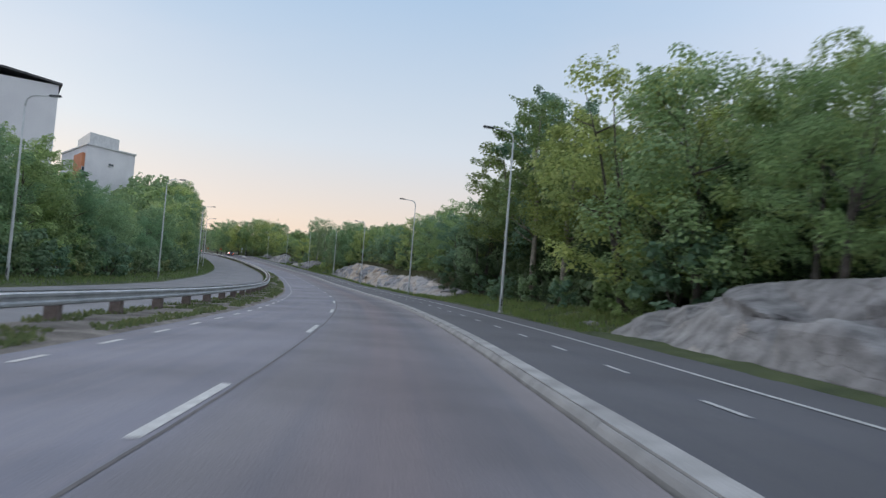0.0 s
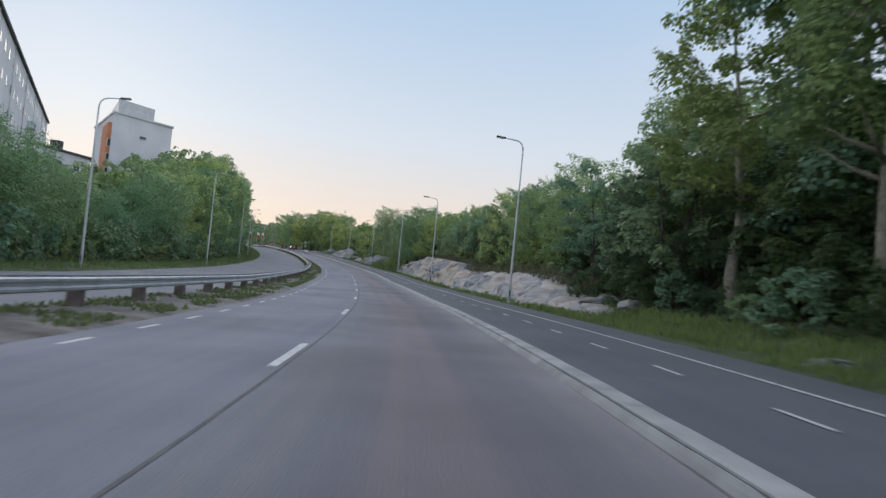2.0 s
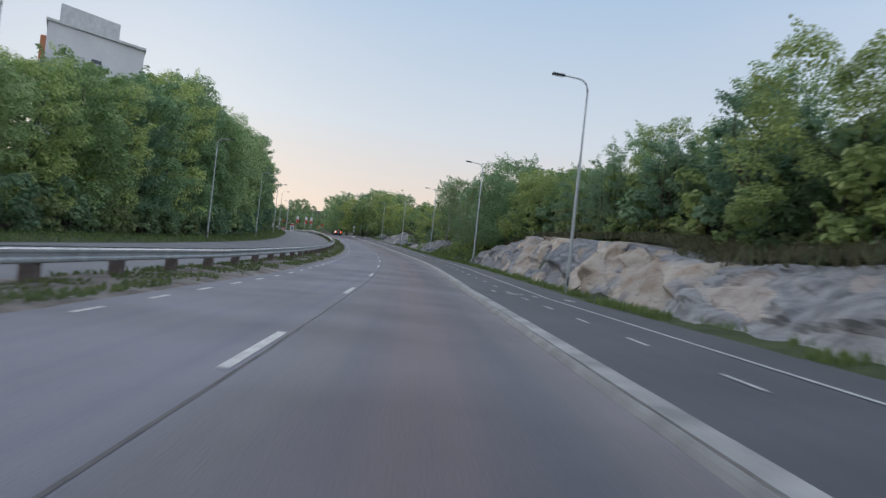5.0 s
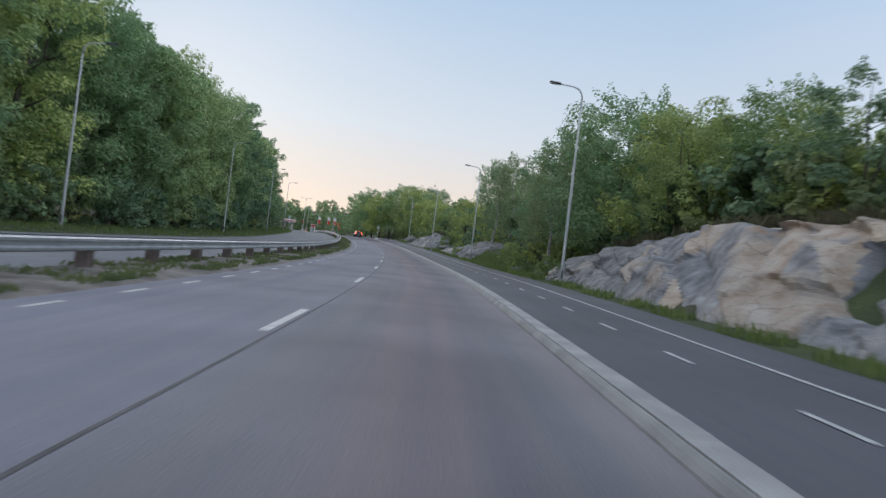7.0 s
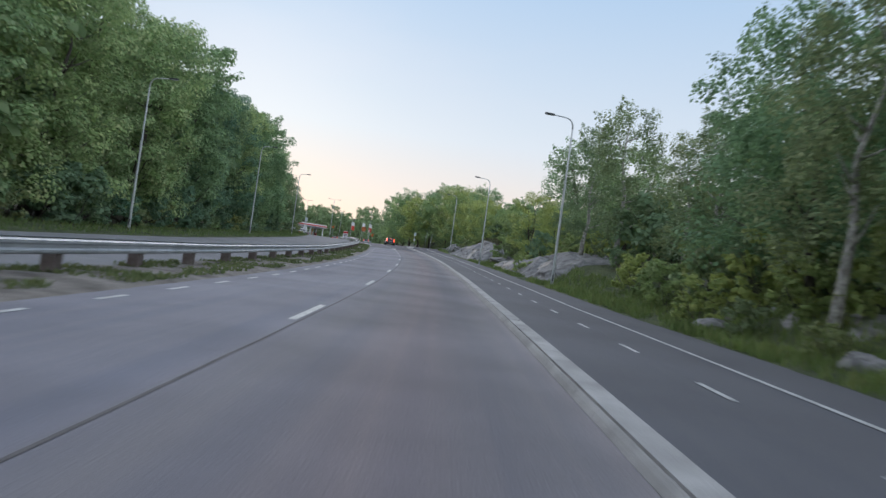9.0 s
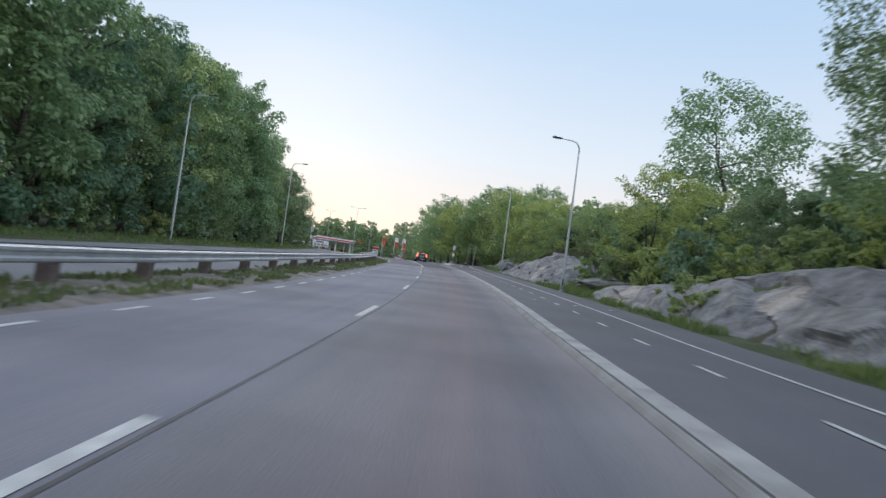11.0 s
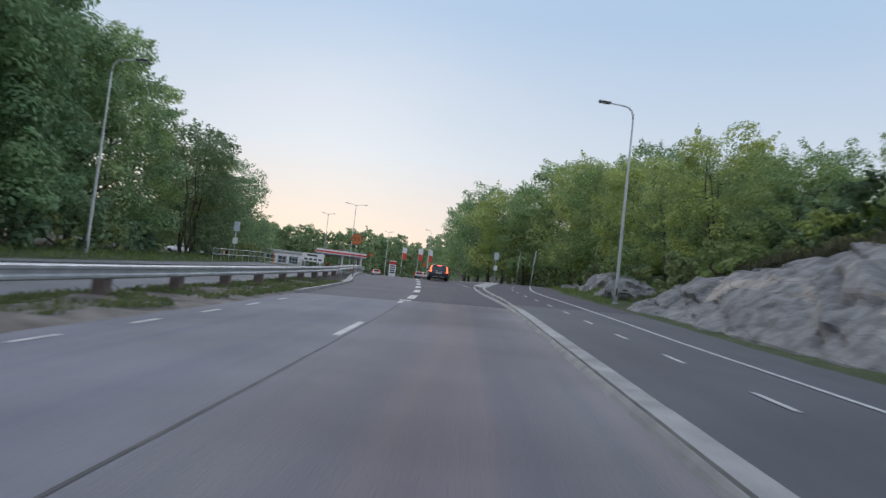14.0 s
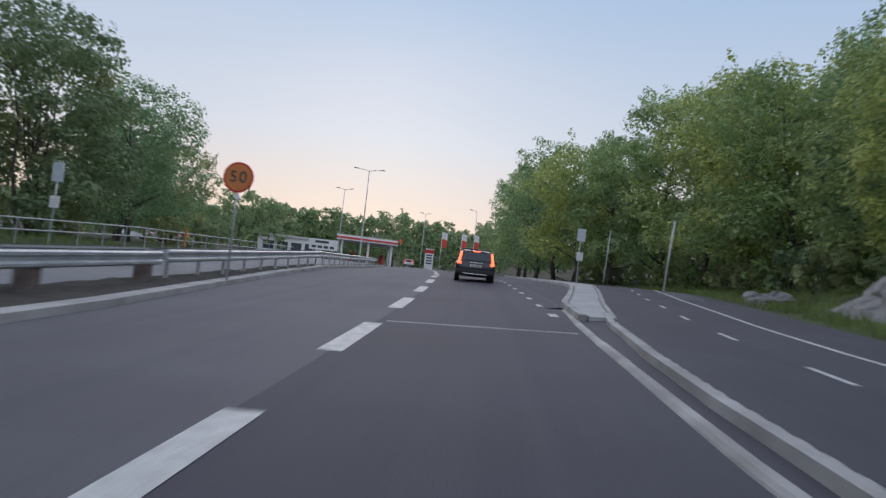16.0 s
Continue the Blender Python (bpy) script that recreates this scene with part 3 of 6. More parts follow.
# wider double kerb at the new works
inner = tagged(new("second_kerb"), "new white kerb stones along the fresh path", "kerb", kind="structure")
for s in np.arange(260, 281, 1.0):
    low = -0.05 * (1 - smooth((s - 259) / 5))
    linked("kerb_stone", solid([[at_height(v, second_line(v) + x, 4.3, h) for x, h in ((0, -0.15), (0.01, 0.05 + low), (0.15, 0.05 + low), (0.16, -0.15))] for v in (s + 0.005, s + 0.5, s + 0.995)]), CONCRETE, inner)
for s in np.arange(265, 279, 0.4):
    linked("edge_tooth", solid([[at_height(v, second_line(v) + x, 4.3, h) for x, h in ((0.157, -0.05), (0.157, 0.035), (0.23, 0.024), (0.24, -0.05))] for v in (s, s + 0.11, s + 0.2)]), CONCRETE, inner)
island_l = ([279.5, 284, 290, 297, 310, 345], [3.75, 3.95, 5.0, 6.2, 7.0, 7.2])
island_r = ([279.5, 285, 294, 303, 316, 345], [4.5, 5.3, 6.9, 8.4, 9.9, 8.6])
island = tagged(new("traffic_island"), "grey paved island with pale kerb stones", "island", kind="structure")
for s in np.arange(279.6, 336, 0.8):
    l0, r0 = float(np.interp(s + 0.4, *island_l)) + 0.22, float(np.interp(s + 0.4, *island_r)) - 0.1
    k = max(1, int((r0 - l0) / 0.8))
    for i in range(k):
        d0, d1 = l0 + (r0 - l0) * i / k, l0 + (r0 - l0) * (i + 1) / k
        sk = [(d, 0.03 + 0.006 * random.random()) for d in (d0 + 0.008, d1 - 0.008)]
        linked("paving_slab", along([(sk[0][0], -0.1), sk[0], sk[1], (sk[1][0], -0.1)], [s + 0.008, s + 0.792], closed=True), PAVER, island)
    for edge, w in ((lambda v: float(np.interp(v, *island_l)), 0.2), (lambda v: float(np.interp(v, *island_r)) - 0.09, 0.14)):
        q = [s + 0.005, s + 0.795]
        verts, faces = [], []
        for v in q:
            for dd, hh in ((0, -0.15), (0.02, 0.13), (w - 0.02, 0.13), (w, -0.1)):
                d = edge(v) + dd
                p = place(v, d)
                p.z = float(level(v, max(d, 4.45))) + hh - 0.09
                verts.append(p)
        faces = [(i, i + 1, i + 5, i + 4) for i in range(3)] + [(3, 2, 1, 0), (4, 5, 6, 7)]
        linked("kerb_stone", joined(verts, faces), CONCRETE, island)

# new kerb round the median, the road widens up to it
med_line = ([258, 264, 271, 276, 281, 290, 300, 345], [-3.55, -3.6, -3.75, -3.95, -4.45, -5.15, -5.4, -5.6])
widening = linked("road_widening", joined([q for v in steps(256, 345, 1.0) for q in (place(v, float(np.interp(v, *med_line)) - 0.05, 0.0), place(v, -3.58, 0.003))], [(2 * i, 2 * i + 1, 2 * i + 3, 2 * i + 2) for i in range(88)], [q for v in steps(256, 345, 1.0) for q in ((v, float(np.interp(v, *med_line))), (v, -3.7))]), ASPHALT_MID)
tagged(widening, "worn grey asphalt widening towards the junction", "road", kind="structure")
median_kerb = tagged(new("median_kerb"), "pale concrete kerb round the median", "kerb", kind="structure")
for s in np.arange(258, 340, 1.0):
    off = lambda v: float(np.interp(v, *med_line))
    wide = 0.16 + 0.25 * smooth((s - 269) / 4)
    linked("kerb_stone", along([(0, -0.12), (-0.02, 0.12), (-wide, 0.12), (-wide - 0.02, -0.12)], [s + 0.005, s + 0.5, s + 0.995], off, True), CONCRETE, median_kerb)

# median, verges
def rough_strip(profile, a, b, gap, amp, offset=None, lift=None):
    verts, faces, n = [], [], len(profile)
    st = steps(a, b, gap)
    for s in st:
        o = offset(s) if offset else 0.0
        for k, (d, h) in enumerate(profile):
            p = place(s, d + o, (lift(s, d) if lift else 0.0) + h)
            if 0 < k < n - 1:
                p.z += amp * noise.noise(p * 1.1) + 0.5 * amp * noise.noise(p * 3.7)
            verts.append(p)
    for i in range(len(st) - 1):
        for k in range(n - 1):
            q = i * n + k
            faces.append((q, q + 1, q + 1 + n, q + n))
    return joined(verts, faces)


median = linked("median", rough_strip([(-6.75, -0.03), (-6.4, 0.03), (-5.9, 0.08), (-5.3, 0.1), (-4.7, 0.09), (-4.2, 0.05), (-3.9, 0.02), (-3.62, -0.03)], -70, 268, 0.6, 0.07), GRAVEL, smooth=True)
tagged(median, "strip of gravel and dry earth under the guardrail", "median", kind="structure")
soil = []
for v in steps(267, 345, 0.4):
    edge = float(np.interp(v, *med_line)) - 0.25
    for k in range(9):
        h = (-0.03, 0.04, 0.08, 0.1, 0.11, 0.11, 0.11, 0.11, 0.1)[k]
        p = place(v, -6.75 + (edge + 6.75) * k / 8, h)
        if 0 < k < 8:
            p.z += 0.06 * noise.noise(p * 1.4) + 0.04 * noise.noise(p * 4.1)
        soil.append(p)
median_new = linked("median_soil", joined(soil, [(i * 9 + k, i * 9 + k + 1, i * 9 + k + 10, i * 9 + k + 9) for i in range(len(soil) // 9 - 1) for k in range(8)]), BLACK_SOIL, smooth=True)
tagged(median_new, "strip of fresh black soil in the median", "median", kind="structure")
verge_l = linked("verge_left", rough_strip([(-24, -0.35), (-22, -0.1), (-20, 0.05), (-18, 0.08), (-16.5, 0.06), (-15.5, 0.03), (-15.0, -0.03)], -70, 345, 1.0, 0.1), TURF, smooth=True)
tagged(verge_l, "grassy verge in front of the trees", "verge", kind="structure")
verge_r = linked(
    "verge_right",
    rough_strip([(8.85, -0.03), (9.2, 0.01), (9.7, 0.03), (10.3, 0.03), (11, 0.0), (12, 0.0), (13, 0.0), (14.5, 0.0), (16.5, 0.0), (18.5, -0.6)], -70, 345, 1.0, 0.09, swing, lambda s, d: bank(s) * smooth((d - 9.9) / 3.6) * 0.8 + 0.1 * max(0, d - 11)),
    TURF,
    smooth=True,
)
tagged(verge_r, "grassy bank beside the cycle path", "verge", kind="structure")

# ---- road markings ----
marks = tagged(new("lane_markings"), "white dashed lane line on worn asphalt", "road marking", kind="structure")


def stripe(s0, s1, d, w, parent, h=0.006, offset=None, name="dash"):
    return linked(name, along([(d - w / 2, h), (d + w / 2, h)], steps(s0, s1, 1.0), offset), PAINT, parent)


for k in range(-2, 21):
    stripe(5.51 + 12 * k, 8.51 + 12 * k, -0.06, 0.13, marks)
stripe(257.0, 258.4, 0.02, 0.16, marks)
for s0, s1, d in ((260.3, 263.7, 0.2), (266.9, 270.4, 0.14), (273.5, 276.8, 0.05)):
    stripe(s0, s1, d, 0.3, marks, 0.012)
linked("seam_patch", along([(-0.12, 0.01), (0.1, 0.014), (0.3, 0.014)], [258.55, 258.9, 259.2]), PAINT, marks, "pale patch of filler on the seam")
for k in range(1, 14):
    stripe(273.6 + 6.4 * k, 277.0 + 6.4 * k, 0.03 - 0.02 * k, 0.3, marks, 0.012)
left_marks = tagged(new("left_edge_markings"), "short white dashes along the median edge", "road marking", kind="structure")
for s in np.arange(116.8 - 2.975 * 45, 256, 2.975):
    stripe(s, s + 1.03, -3.18, 0.12, left_marks)
cycle_marks = tagged(new("cycle_path_markings"), "short white dashes dividing the cycle path", "road marking", kind="structure")
def path_mark(s):
    """The dividing dashes wander a little across the path."""
    return swing(s) + float(np.interp(s, [30, 60, 100, 125, 152, 220, 268, 300], [0.12, 0.08, -0.06, -0.12, 0.0, -0.08, -0.15, -0.15]))


def path_edge(s):
    return swing(s) + float(np.interp(s, [32, 56, 100, 124, 150, 218, 267], [0.0, -0.18, -0.3, -0.38, -0.22, -0.32, -0.4]))


for k in range(-12, 80):
    s = float(np.interp(k, [-12, 0, 6, 23, 30, 47, 59, 61, 63, 80], [-16.1, 31.6, 54.7, 122.54, 150.52, 218.16, 265.14, 273.1, 280.9, 347]))
    stripe(s, s + 1.15, 5.88, 0.1, cycle_marks, 0.012, path_mark)
edge_line = linked("path_line", along([(7.4, 0.011), (7.52, 0.011)], steps(-40, 345, 1.5), path_edge), PAINT)
tagged(edge_line, "solid white line between cyclists and walkers", "road marking", kind="structure")
dots = tagged(new("bay_markings"), "small white dots along the bus bay", "road marking", kind="structure")
for s in np.arange(280.5, 345, 3.0):
    stripe(s, s + 0.75, 3.42, 0.2, dots, 0.012)
seam = linked("asphalt_seam", along([(0.1, 0.009), (3.55, 0.009)], [258.78, 258.88]), CONCRETE)
tagged(seam, "thin pale seam across the lane", "road marking", kind="structure")
seam_b = linked("second_seam", along([(0.2, 0.011), (3.45, 0.011)], [277.25, 277.33]), PAINT)
tagged(seam_b, "thin pale seam across the fresh asphalt", "road marking", kind="structure")
tar = linked("tar_joint", along([(0.06, 0.004), (0.1, 0.004)], [s for s in steps(-60, 258.7, 1.0)], lambda s: 0.02 * noise.noise(Vector((s * 0.6, 3, 0)))), SEALER)
tagged(tar, "dark tar joint along the lane line", "joint", kind="structure")


# cycle symbols: two rings and a frame
def cycle_symbol(s, d):
    sym = thing("cycle_symbol", stand(s, d, 0.014), "white painted cycle symbol on the path", "road marking", "cycle symbols")
    for cx, cy in ((-0.02, 0.0), (-0.02, 0.78)):
        verts = []
        for i in range(20):
            a = 2 * math.pi * i / 20
            verts += [(cx + 0.24 * math.cos(a), cy + 0.3 * math.sin(a), 0), (cx + 0.17 * math.cos(a), cy + 0.22 * math.sin(a), 0)]
        linked("ring", joined(verts, [(2 * i, (2 * i + 2) % 40, (2 * i + 3) % 40, 2 * i + 1) for i in range(20)]), PAINT, sym)
    bars = [((0, 0), (0.42, 0.45)), ((0.42, 0.45), (0.4, 0.95)), ((0.4, 0.95), (0, 1.15)), ((0, 0), (0.0, 0.55)), ((0, 0.55), (0.42, 0.95)), ((0.42, 0.95), (0.58, 1.0))]
    verts, faces = [], []
    for (x0, y0), (x1, y1) in bars:
        y0, y1 = 0.68 * y0, 0.68 * y1
        w = Vector((y0 - y1, x1 - x0, 0)).normalized() * 0.04
        k0 = len(verts)
        verts += [Vector((x0, y0, 0)) + w, Vector((x0, y0, 0)) - w, Vector((x1, y1, 0)) - w, Vector((x1, y1, 0)) + w]
        faces.append((k0, k0 + 1, k0 + 2, k0 + 3))
    linked("cycle_frame", joined(verts, faces), PAINT, sym)


def path_arrow(s, d, back=False):
    bar = thing("path_arrow", stand(s, d, 0.014, 180 if back else 0), "white painted direction arrow on the cycle path", "road marking", "path arrows")
    verts = [(-0.06, -0.6, 0), (0.06, -0.6, 0), (0.06, 0.15, 0), (0.18, 0.1, 0), (0, 0.6, 0), (-0.18, 0.1, 0), (-0.06, 0.15, 0)]
    linked("bar", joined(verts, [tuple(range(7))]), PAINT, bar)


def walk_symbol(s, d):
    sign = thing("walkway_symbol", stand(s, d, 0.014), "white painted walkway mark on the foot path", "road marking", "walkway symbols")
    for name, verts in (("upper_bar", [(-0.1, 0.5, 0), (0.1, 0.5, 0), (0.08, 0.72, 0), (-0.08, 0.72, 0)]), ("lower_bar", [(-0.16, -0.6, 0), (-0.06, -0.6, 0), (0.02, -0.1, 0), (0.1, -0.6, 0), (0.2, -0.6, 0), (0.12, 0.42, 0), (-0.12, 0.42, 0)])):
        linked(name, joined(verts, [tuple(range(len(verts)))]), PAINT, sign)


for s in (110.2, 211.6):
    path_arrow(s + 0.6, 5.12)
    cycle_symbol(s - 0.2, 5.8)
    path_arrow(s - 0.2, 6.68, True)
    walk_symbol(s - 0.5, 8.0)


# ---- rock ----
def facet(q, dist, spots, step, lean, soft):
    """Height of the flat face of q's cell; neighbouring faces meet in a short slope."""
    both = []
    for c in spots[:2]:
        tilt = noise.noise_vector(c * 3.3)
        both.append(step * noise.noise(c * 5.7) + lean * (tilt.x * (q.x - c.x) + tilt.y * (q.y - c.y)))
    w = 0.5 + 0.5 * smooth((dist[1] - dist[0]) / soft)
    return w * both[0] + (1 - w) * both[1]


def outcrop(s0, s1, seed, size, label, near=9.9, taper=3.0, rock=None, broken=0.5, lean=0.9):
    """A blasted granite face that follows the bank, broken along dipping joints into flat slabs; each slab is a part."""
    st, rows = steps(s0, s1, 0.11), np.linspace(0, 1, 50)
    n = len(rows)
    mid = (s0 + s1) / 2
    origin = place(mid, 11)
    base, ways, outs, cells = [], [], [], []
    dip = 0.42 + 0.25 * noise.noise(Vector((seed, 1.7, 0)))
    ca, sa = math.cos(dip), math.sin(dip)
    for s in st:
        cut = smooth((s - s0) / taper) * smooth((s1 - s) / taper)
        o, top = swing(s), bank(s) * 1.04
        toe = near + 0.5 * noise.noise(Vector((s * 0.21, seed, 0)))
        run = 0.5 + lean * top
        for u in rows:
            x = min(1.0, u / 0.72)
            d = toe + run * x + (6.3 - run) * max(0.0, (u - 0.72) / 0.28)
            h = top * (1 - (1 - x) ** 1.35) * (1 + 0.05 * max(0.0, u - 0.72))
            h = (h + 0.08) * cut - 0.12 - 0.5 * (1 - cut)
            if u == 0:
                h = -0.6
            p = place(s, d + o, h)
            wob = 0.14 * noise.noise_vector(Vector((s * 0.5, d * 0.6, h + seed)))
            up = 1.25 * h + 0.5 * d
            q = Vector(((s * ca + up * sa) / (2.1 * size), (up * ca - s * sa) / (0.85 * size), seed)) + wob
            dist, near_pts = noise.voronoi(q)
            c = near_pts[0]
            out = facet(q, dist, near_pts, 0.22, 0.42, 0.08)
            # some slabs are shattered into smaller blocks
            loose = smooth((noise.noise(c * 2.9) + broken - 0.25) * 2.2)
            q2 = Vector(((s * ca + up * sa) / (0.8 * size), (up * ca - s * sa) / (0.3 * size), seed + 5)) + 0.8 * wob
            dist2, near2 = noise.voronoi(q2)
            out += loose * facet(q2, dist2, near2, 0.11, 0.16, 0.12)
            seam = max(0.0, 1 - (dist[1] - dist[0]) / 0.13) * smooth(noise.noise(q * 1.7) * 2.6 + 0.2)
            seam2 = loose * max(0.0, 1 - (dist2[1] - dist2[0]) / 0.16) * smooth(noise.noise(q2 * 0.9) * 2 + 0.4)
            amp = size * min(1.0, 5 * u + 0.1) * min(1.0, bank(s) / 1.1) * smooth((0.97 - u) / 0.36)
            outs.append((out * amp - 0.22 * seam - 0.1 * seam2) * cut)
            base.append(p - origin)
            away = place(s, d + o - 1.0, h) - p
            ways.append(away * 0.95 + Vector((0, 0, 0.38)))
            cells.append((round(c.x, 2), round(c.y, 2)))
    field = np.array(outs).reshape(len(st), n)
    wide = np.pad(field, 1, mode="edge")
    field = 0.64 * field + 0.09 * (wide[2:, 1:-1] + wide[:-2, 1:-1] + wide[1:-1, 2:] + wide[1:-1, :-2])
    verts = [p + w * f + 0.012 * noise.noise_vector(p * 4.1) for p, w, f in zip(base, ways, field.ravel())]
    slabs = {}
    for i in range(len(st) - 1):
        for k in range(n - 1):
            a = i * n + k
            slabs.setdefault(cells[a], {})[(i, k)] = (a, a + 1, a + 1 + n, a + n)
    pieces = []
    for left in slabs.values():
        while left:
            todo, piece = [next(iter(left))], []
            while todo:
                at = todo.pop()
                if at in left:
                    piece.append(left.pop(at))
                    todo += [(at[0] + 1, at[1]), (at[0] - 1, at[1]), (at[0], at[1] + 1), (at[0], at[1] - 1)]
            pieces.append(piece)
    ob = tagged(new("rock_outcrop"), label, "rock", "rock outcrops")
    ob.location = origin
    small = []
    for quads in pieces:
        if len(quads) < 60:
            small += quads
        else:
            linked("slab", cut_out(verts, quads), rock or ROCK, ob)
    if small:
        linked("rubble", cut_out(verts, small), rock or ROCK, ob, "small broken stones")["kind"] = "stuff"
    return ob


def cut_out(verts, quads):
    """A mesh of only those faces."""
    used = sorted({i for q in quads for i in q})
    where = {v: k for k, v in enumerate(used)}
    return joined([verts[i] for i in used], [tuple(where[i] for i in q) for q in quads])


outcrop(-24, 26.5, 2, 2.6, "grey rounded granite outcrop beside the cycle path", broken=0.2, lean=1.1)
outcrop(61, 112, 5, 1.9, "low pale grey granite outcrop below the trees", rock=ROCK_PALE, broken=0.4, lean=1.2)
outcrop(104, 149, 9, 2.3, "blasted granite face in tan and grey slabs", rock=ROCK_TAN, broken=0.55, lean=0.8)
outcrop(141.5, 162, 27, 1.7, "dark grey granite ledges at the end of the face", broken=0.75, lean=0.95)
outcrop(157, 177, 17, 1.5, "low broken grey granite ledge in the grass", near=10.8, taper=5, broken=0.7, lean=1.5)
outcrop(196, 227, 14, 2.2, "low rounded grey granite outcrop on the bank", broken=0.35, lean=1.3)
outcrop(234, 268, 21, 1.7, "rough dark grey granite outcrop above the path", near=9.5, taper=5, broken=0.75, lean=1.3)
outcrop(271, 290, 33, 2.4, "low grey granite shelf in the grass", near=10.4, taper=4, broken=0.3)


def boulder(s, d, size, seed, label="grey granite boulder half sunk in grass"):
    bm = bmesh.new()
    bmesh.ops.create_icosphere(bm, subdivisions=4, radius=1.0)
    for v in bm.verts:
        dist, near_pts = noise.voronoi(v.co * 1.1 + Vector((seed, 0, 0)))
        v.co *= 0.85 + 0.3 * noise.noise(near_pts[0] * 3.3) + 0.55 * noise.noise_vector(near_pts[0] * 2.1).dot(v.co * 1.1 + Vector((seed, 0, 0)) - near_pts[0]) + 0.1 * noise.noise(v.co * 2.5 + Vector((0, seed, 0)))
        v.co = Vector((v.co.x * size[0], v.co.y * size[1], v.co.z * size[2]))
    ob = linked("boulder", bm, ROCK)
    o = swing(s)
    ob.matrix_basis = stand(s, d + o, bank(s) * smooth((d - 9.9) / 3.6) * 0.8 + 0.1 * max(0, d - 11) + size[2] * 0.02, 37 * seed)
    tagged(ob, label, "boulder", "boulders on the bank")


# ---- trees ----
def crown_mesh(blobs, count, leaf, rng, droop=0.0):
    """Leaves on many small clumps drawn out along their twigs; blobs are rows of x, y, z, radius, the twig's way and its stretch."""
    blobs = np.array(blobs)
    share = blobs[:, 3] ** 2 * blobs[:, 7] ** 0.6
    pick = rng.choice(len(blobs), count, p=share / share.sum())
    way = rng.normal(size=(count, 3))
    way /= np.linalg.norm(way, axis=1)[:, None]
    way[:, 2] = np.where(way[:, 2] < -0.3, -way[:, 2], way[:, 2])
    rad = blobs[pick, 3] * (0.62 + 0.5 * rng.random(count) ** 0.7)
    twig = blobs[pick, 4:7]
    reach = np.sum(way * twig, axis=1) * rad
    at = blobs[pick, :3] + way * rad[:, None] * np.array([1.0, 1.0, 0.8]) + twig * (reach * (blobs[pick, 7] - 1))[:, None]
    at[:, 2] -= droop * rng.random(count) ** 2 * blobs[pick, 3]
    normal = way + 0.33 * rng.normal(size=(count, 3)) + np.array([0, 0, 0.45])
    normal /= np.linalg.norm(normal, axis=1)[:, None]
    side = np.cross(normal, rng.normal(size=(count, 3)))
    side /= np.linalg.norm(side, axis=1)[:, None]
    up = np.cross(normal, side)
    size = leaf * (0.6 + 0.8 * rng.random(count))
    a, b = side * (size * 0.5)[:, None], up * size[:, None]
    fold = normal * (size * 0.12)[:, None]
    verts = np.stack([at - b * 0.6, at + a + fold, at + b * 0.75, at - a + fold], 1).reshape(-1, 3)
    me = bpy.data.meshes.new("crown")
    me.vertices.add(4 * count)
    me.vertices.foreach_set("co", verts.astype(np.float32).ravel())
    me.loops.add(4 * count)
    me.loops.foreach_set("vertex_index", np.arange(4 * count, dtype=np.int32))
    me.polygons.add(count)
    me.polygons.foreach_set("loop_start", np.arange(0, 4 * count, 4, dtype=np.int32))
    me.polygons.foreach_set("loop_total", np.full(count, 4, dtype=np.int32))
    me.update()
    me.validate()
    return me


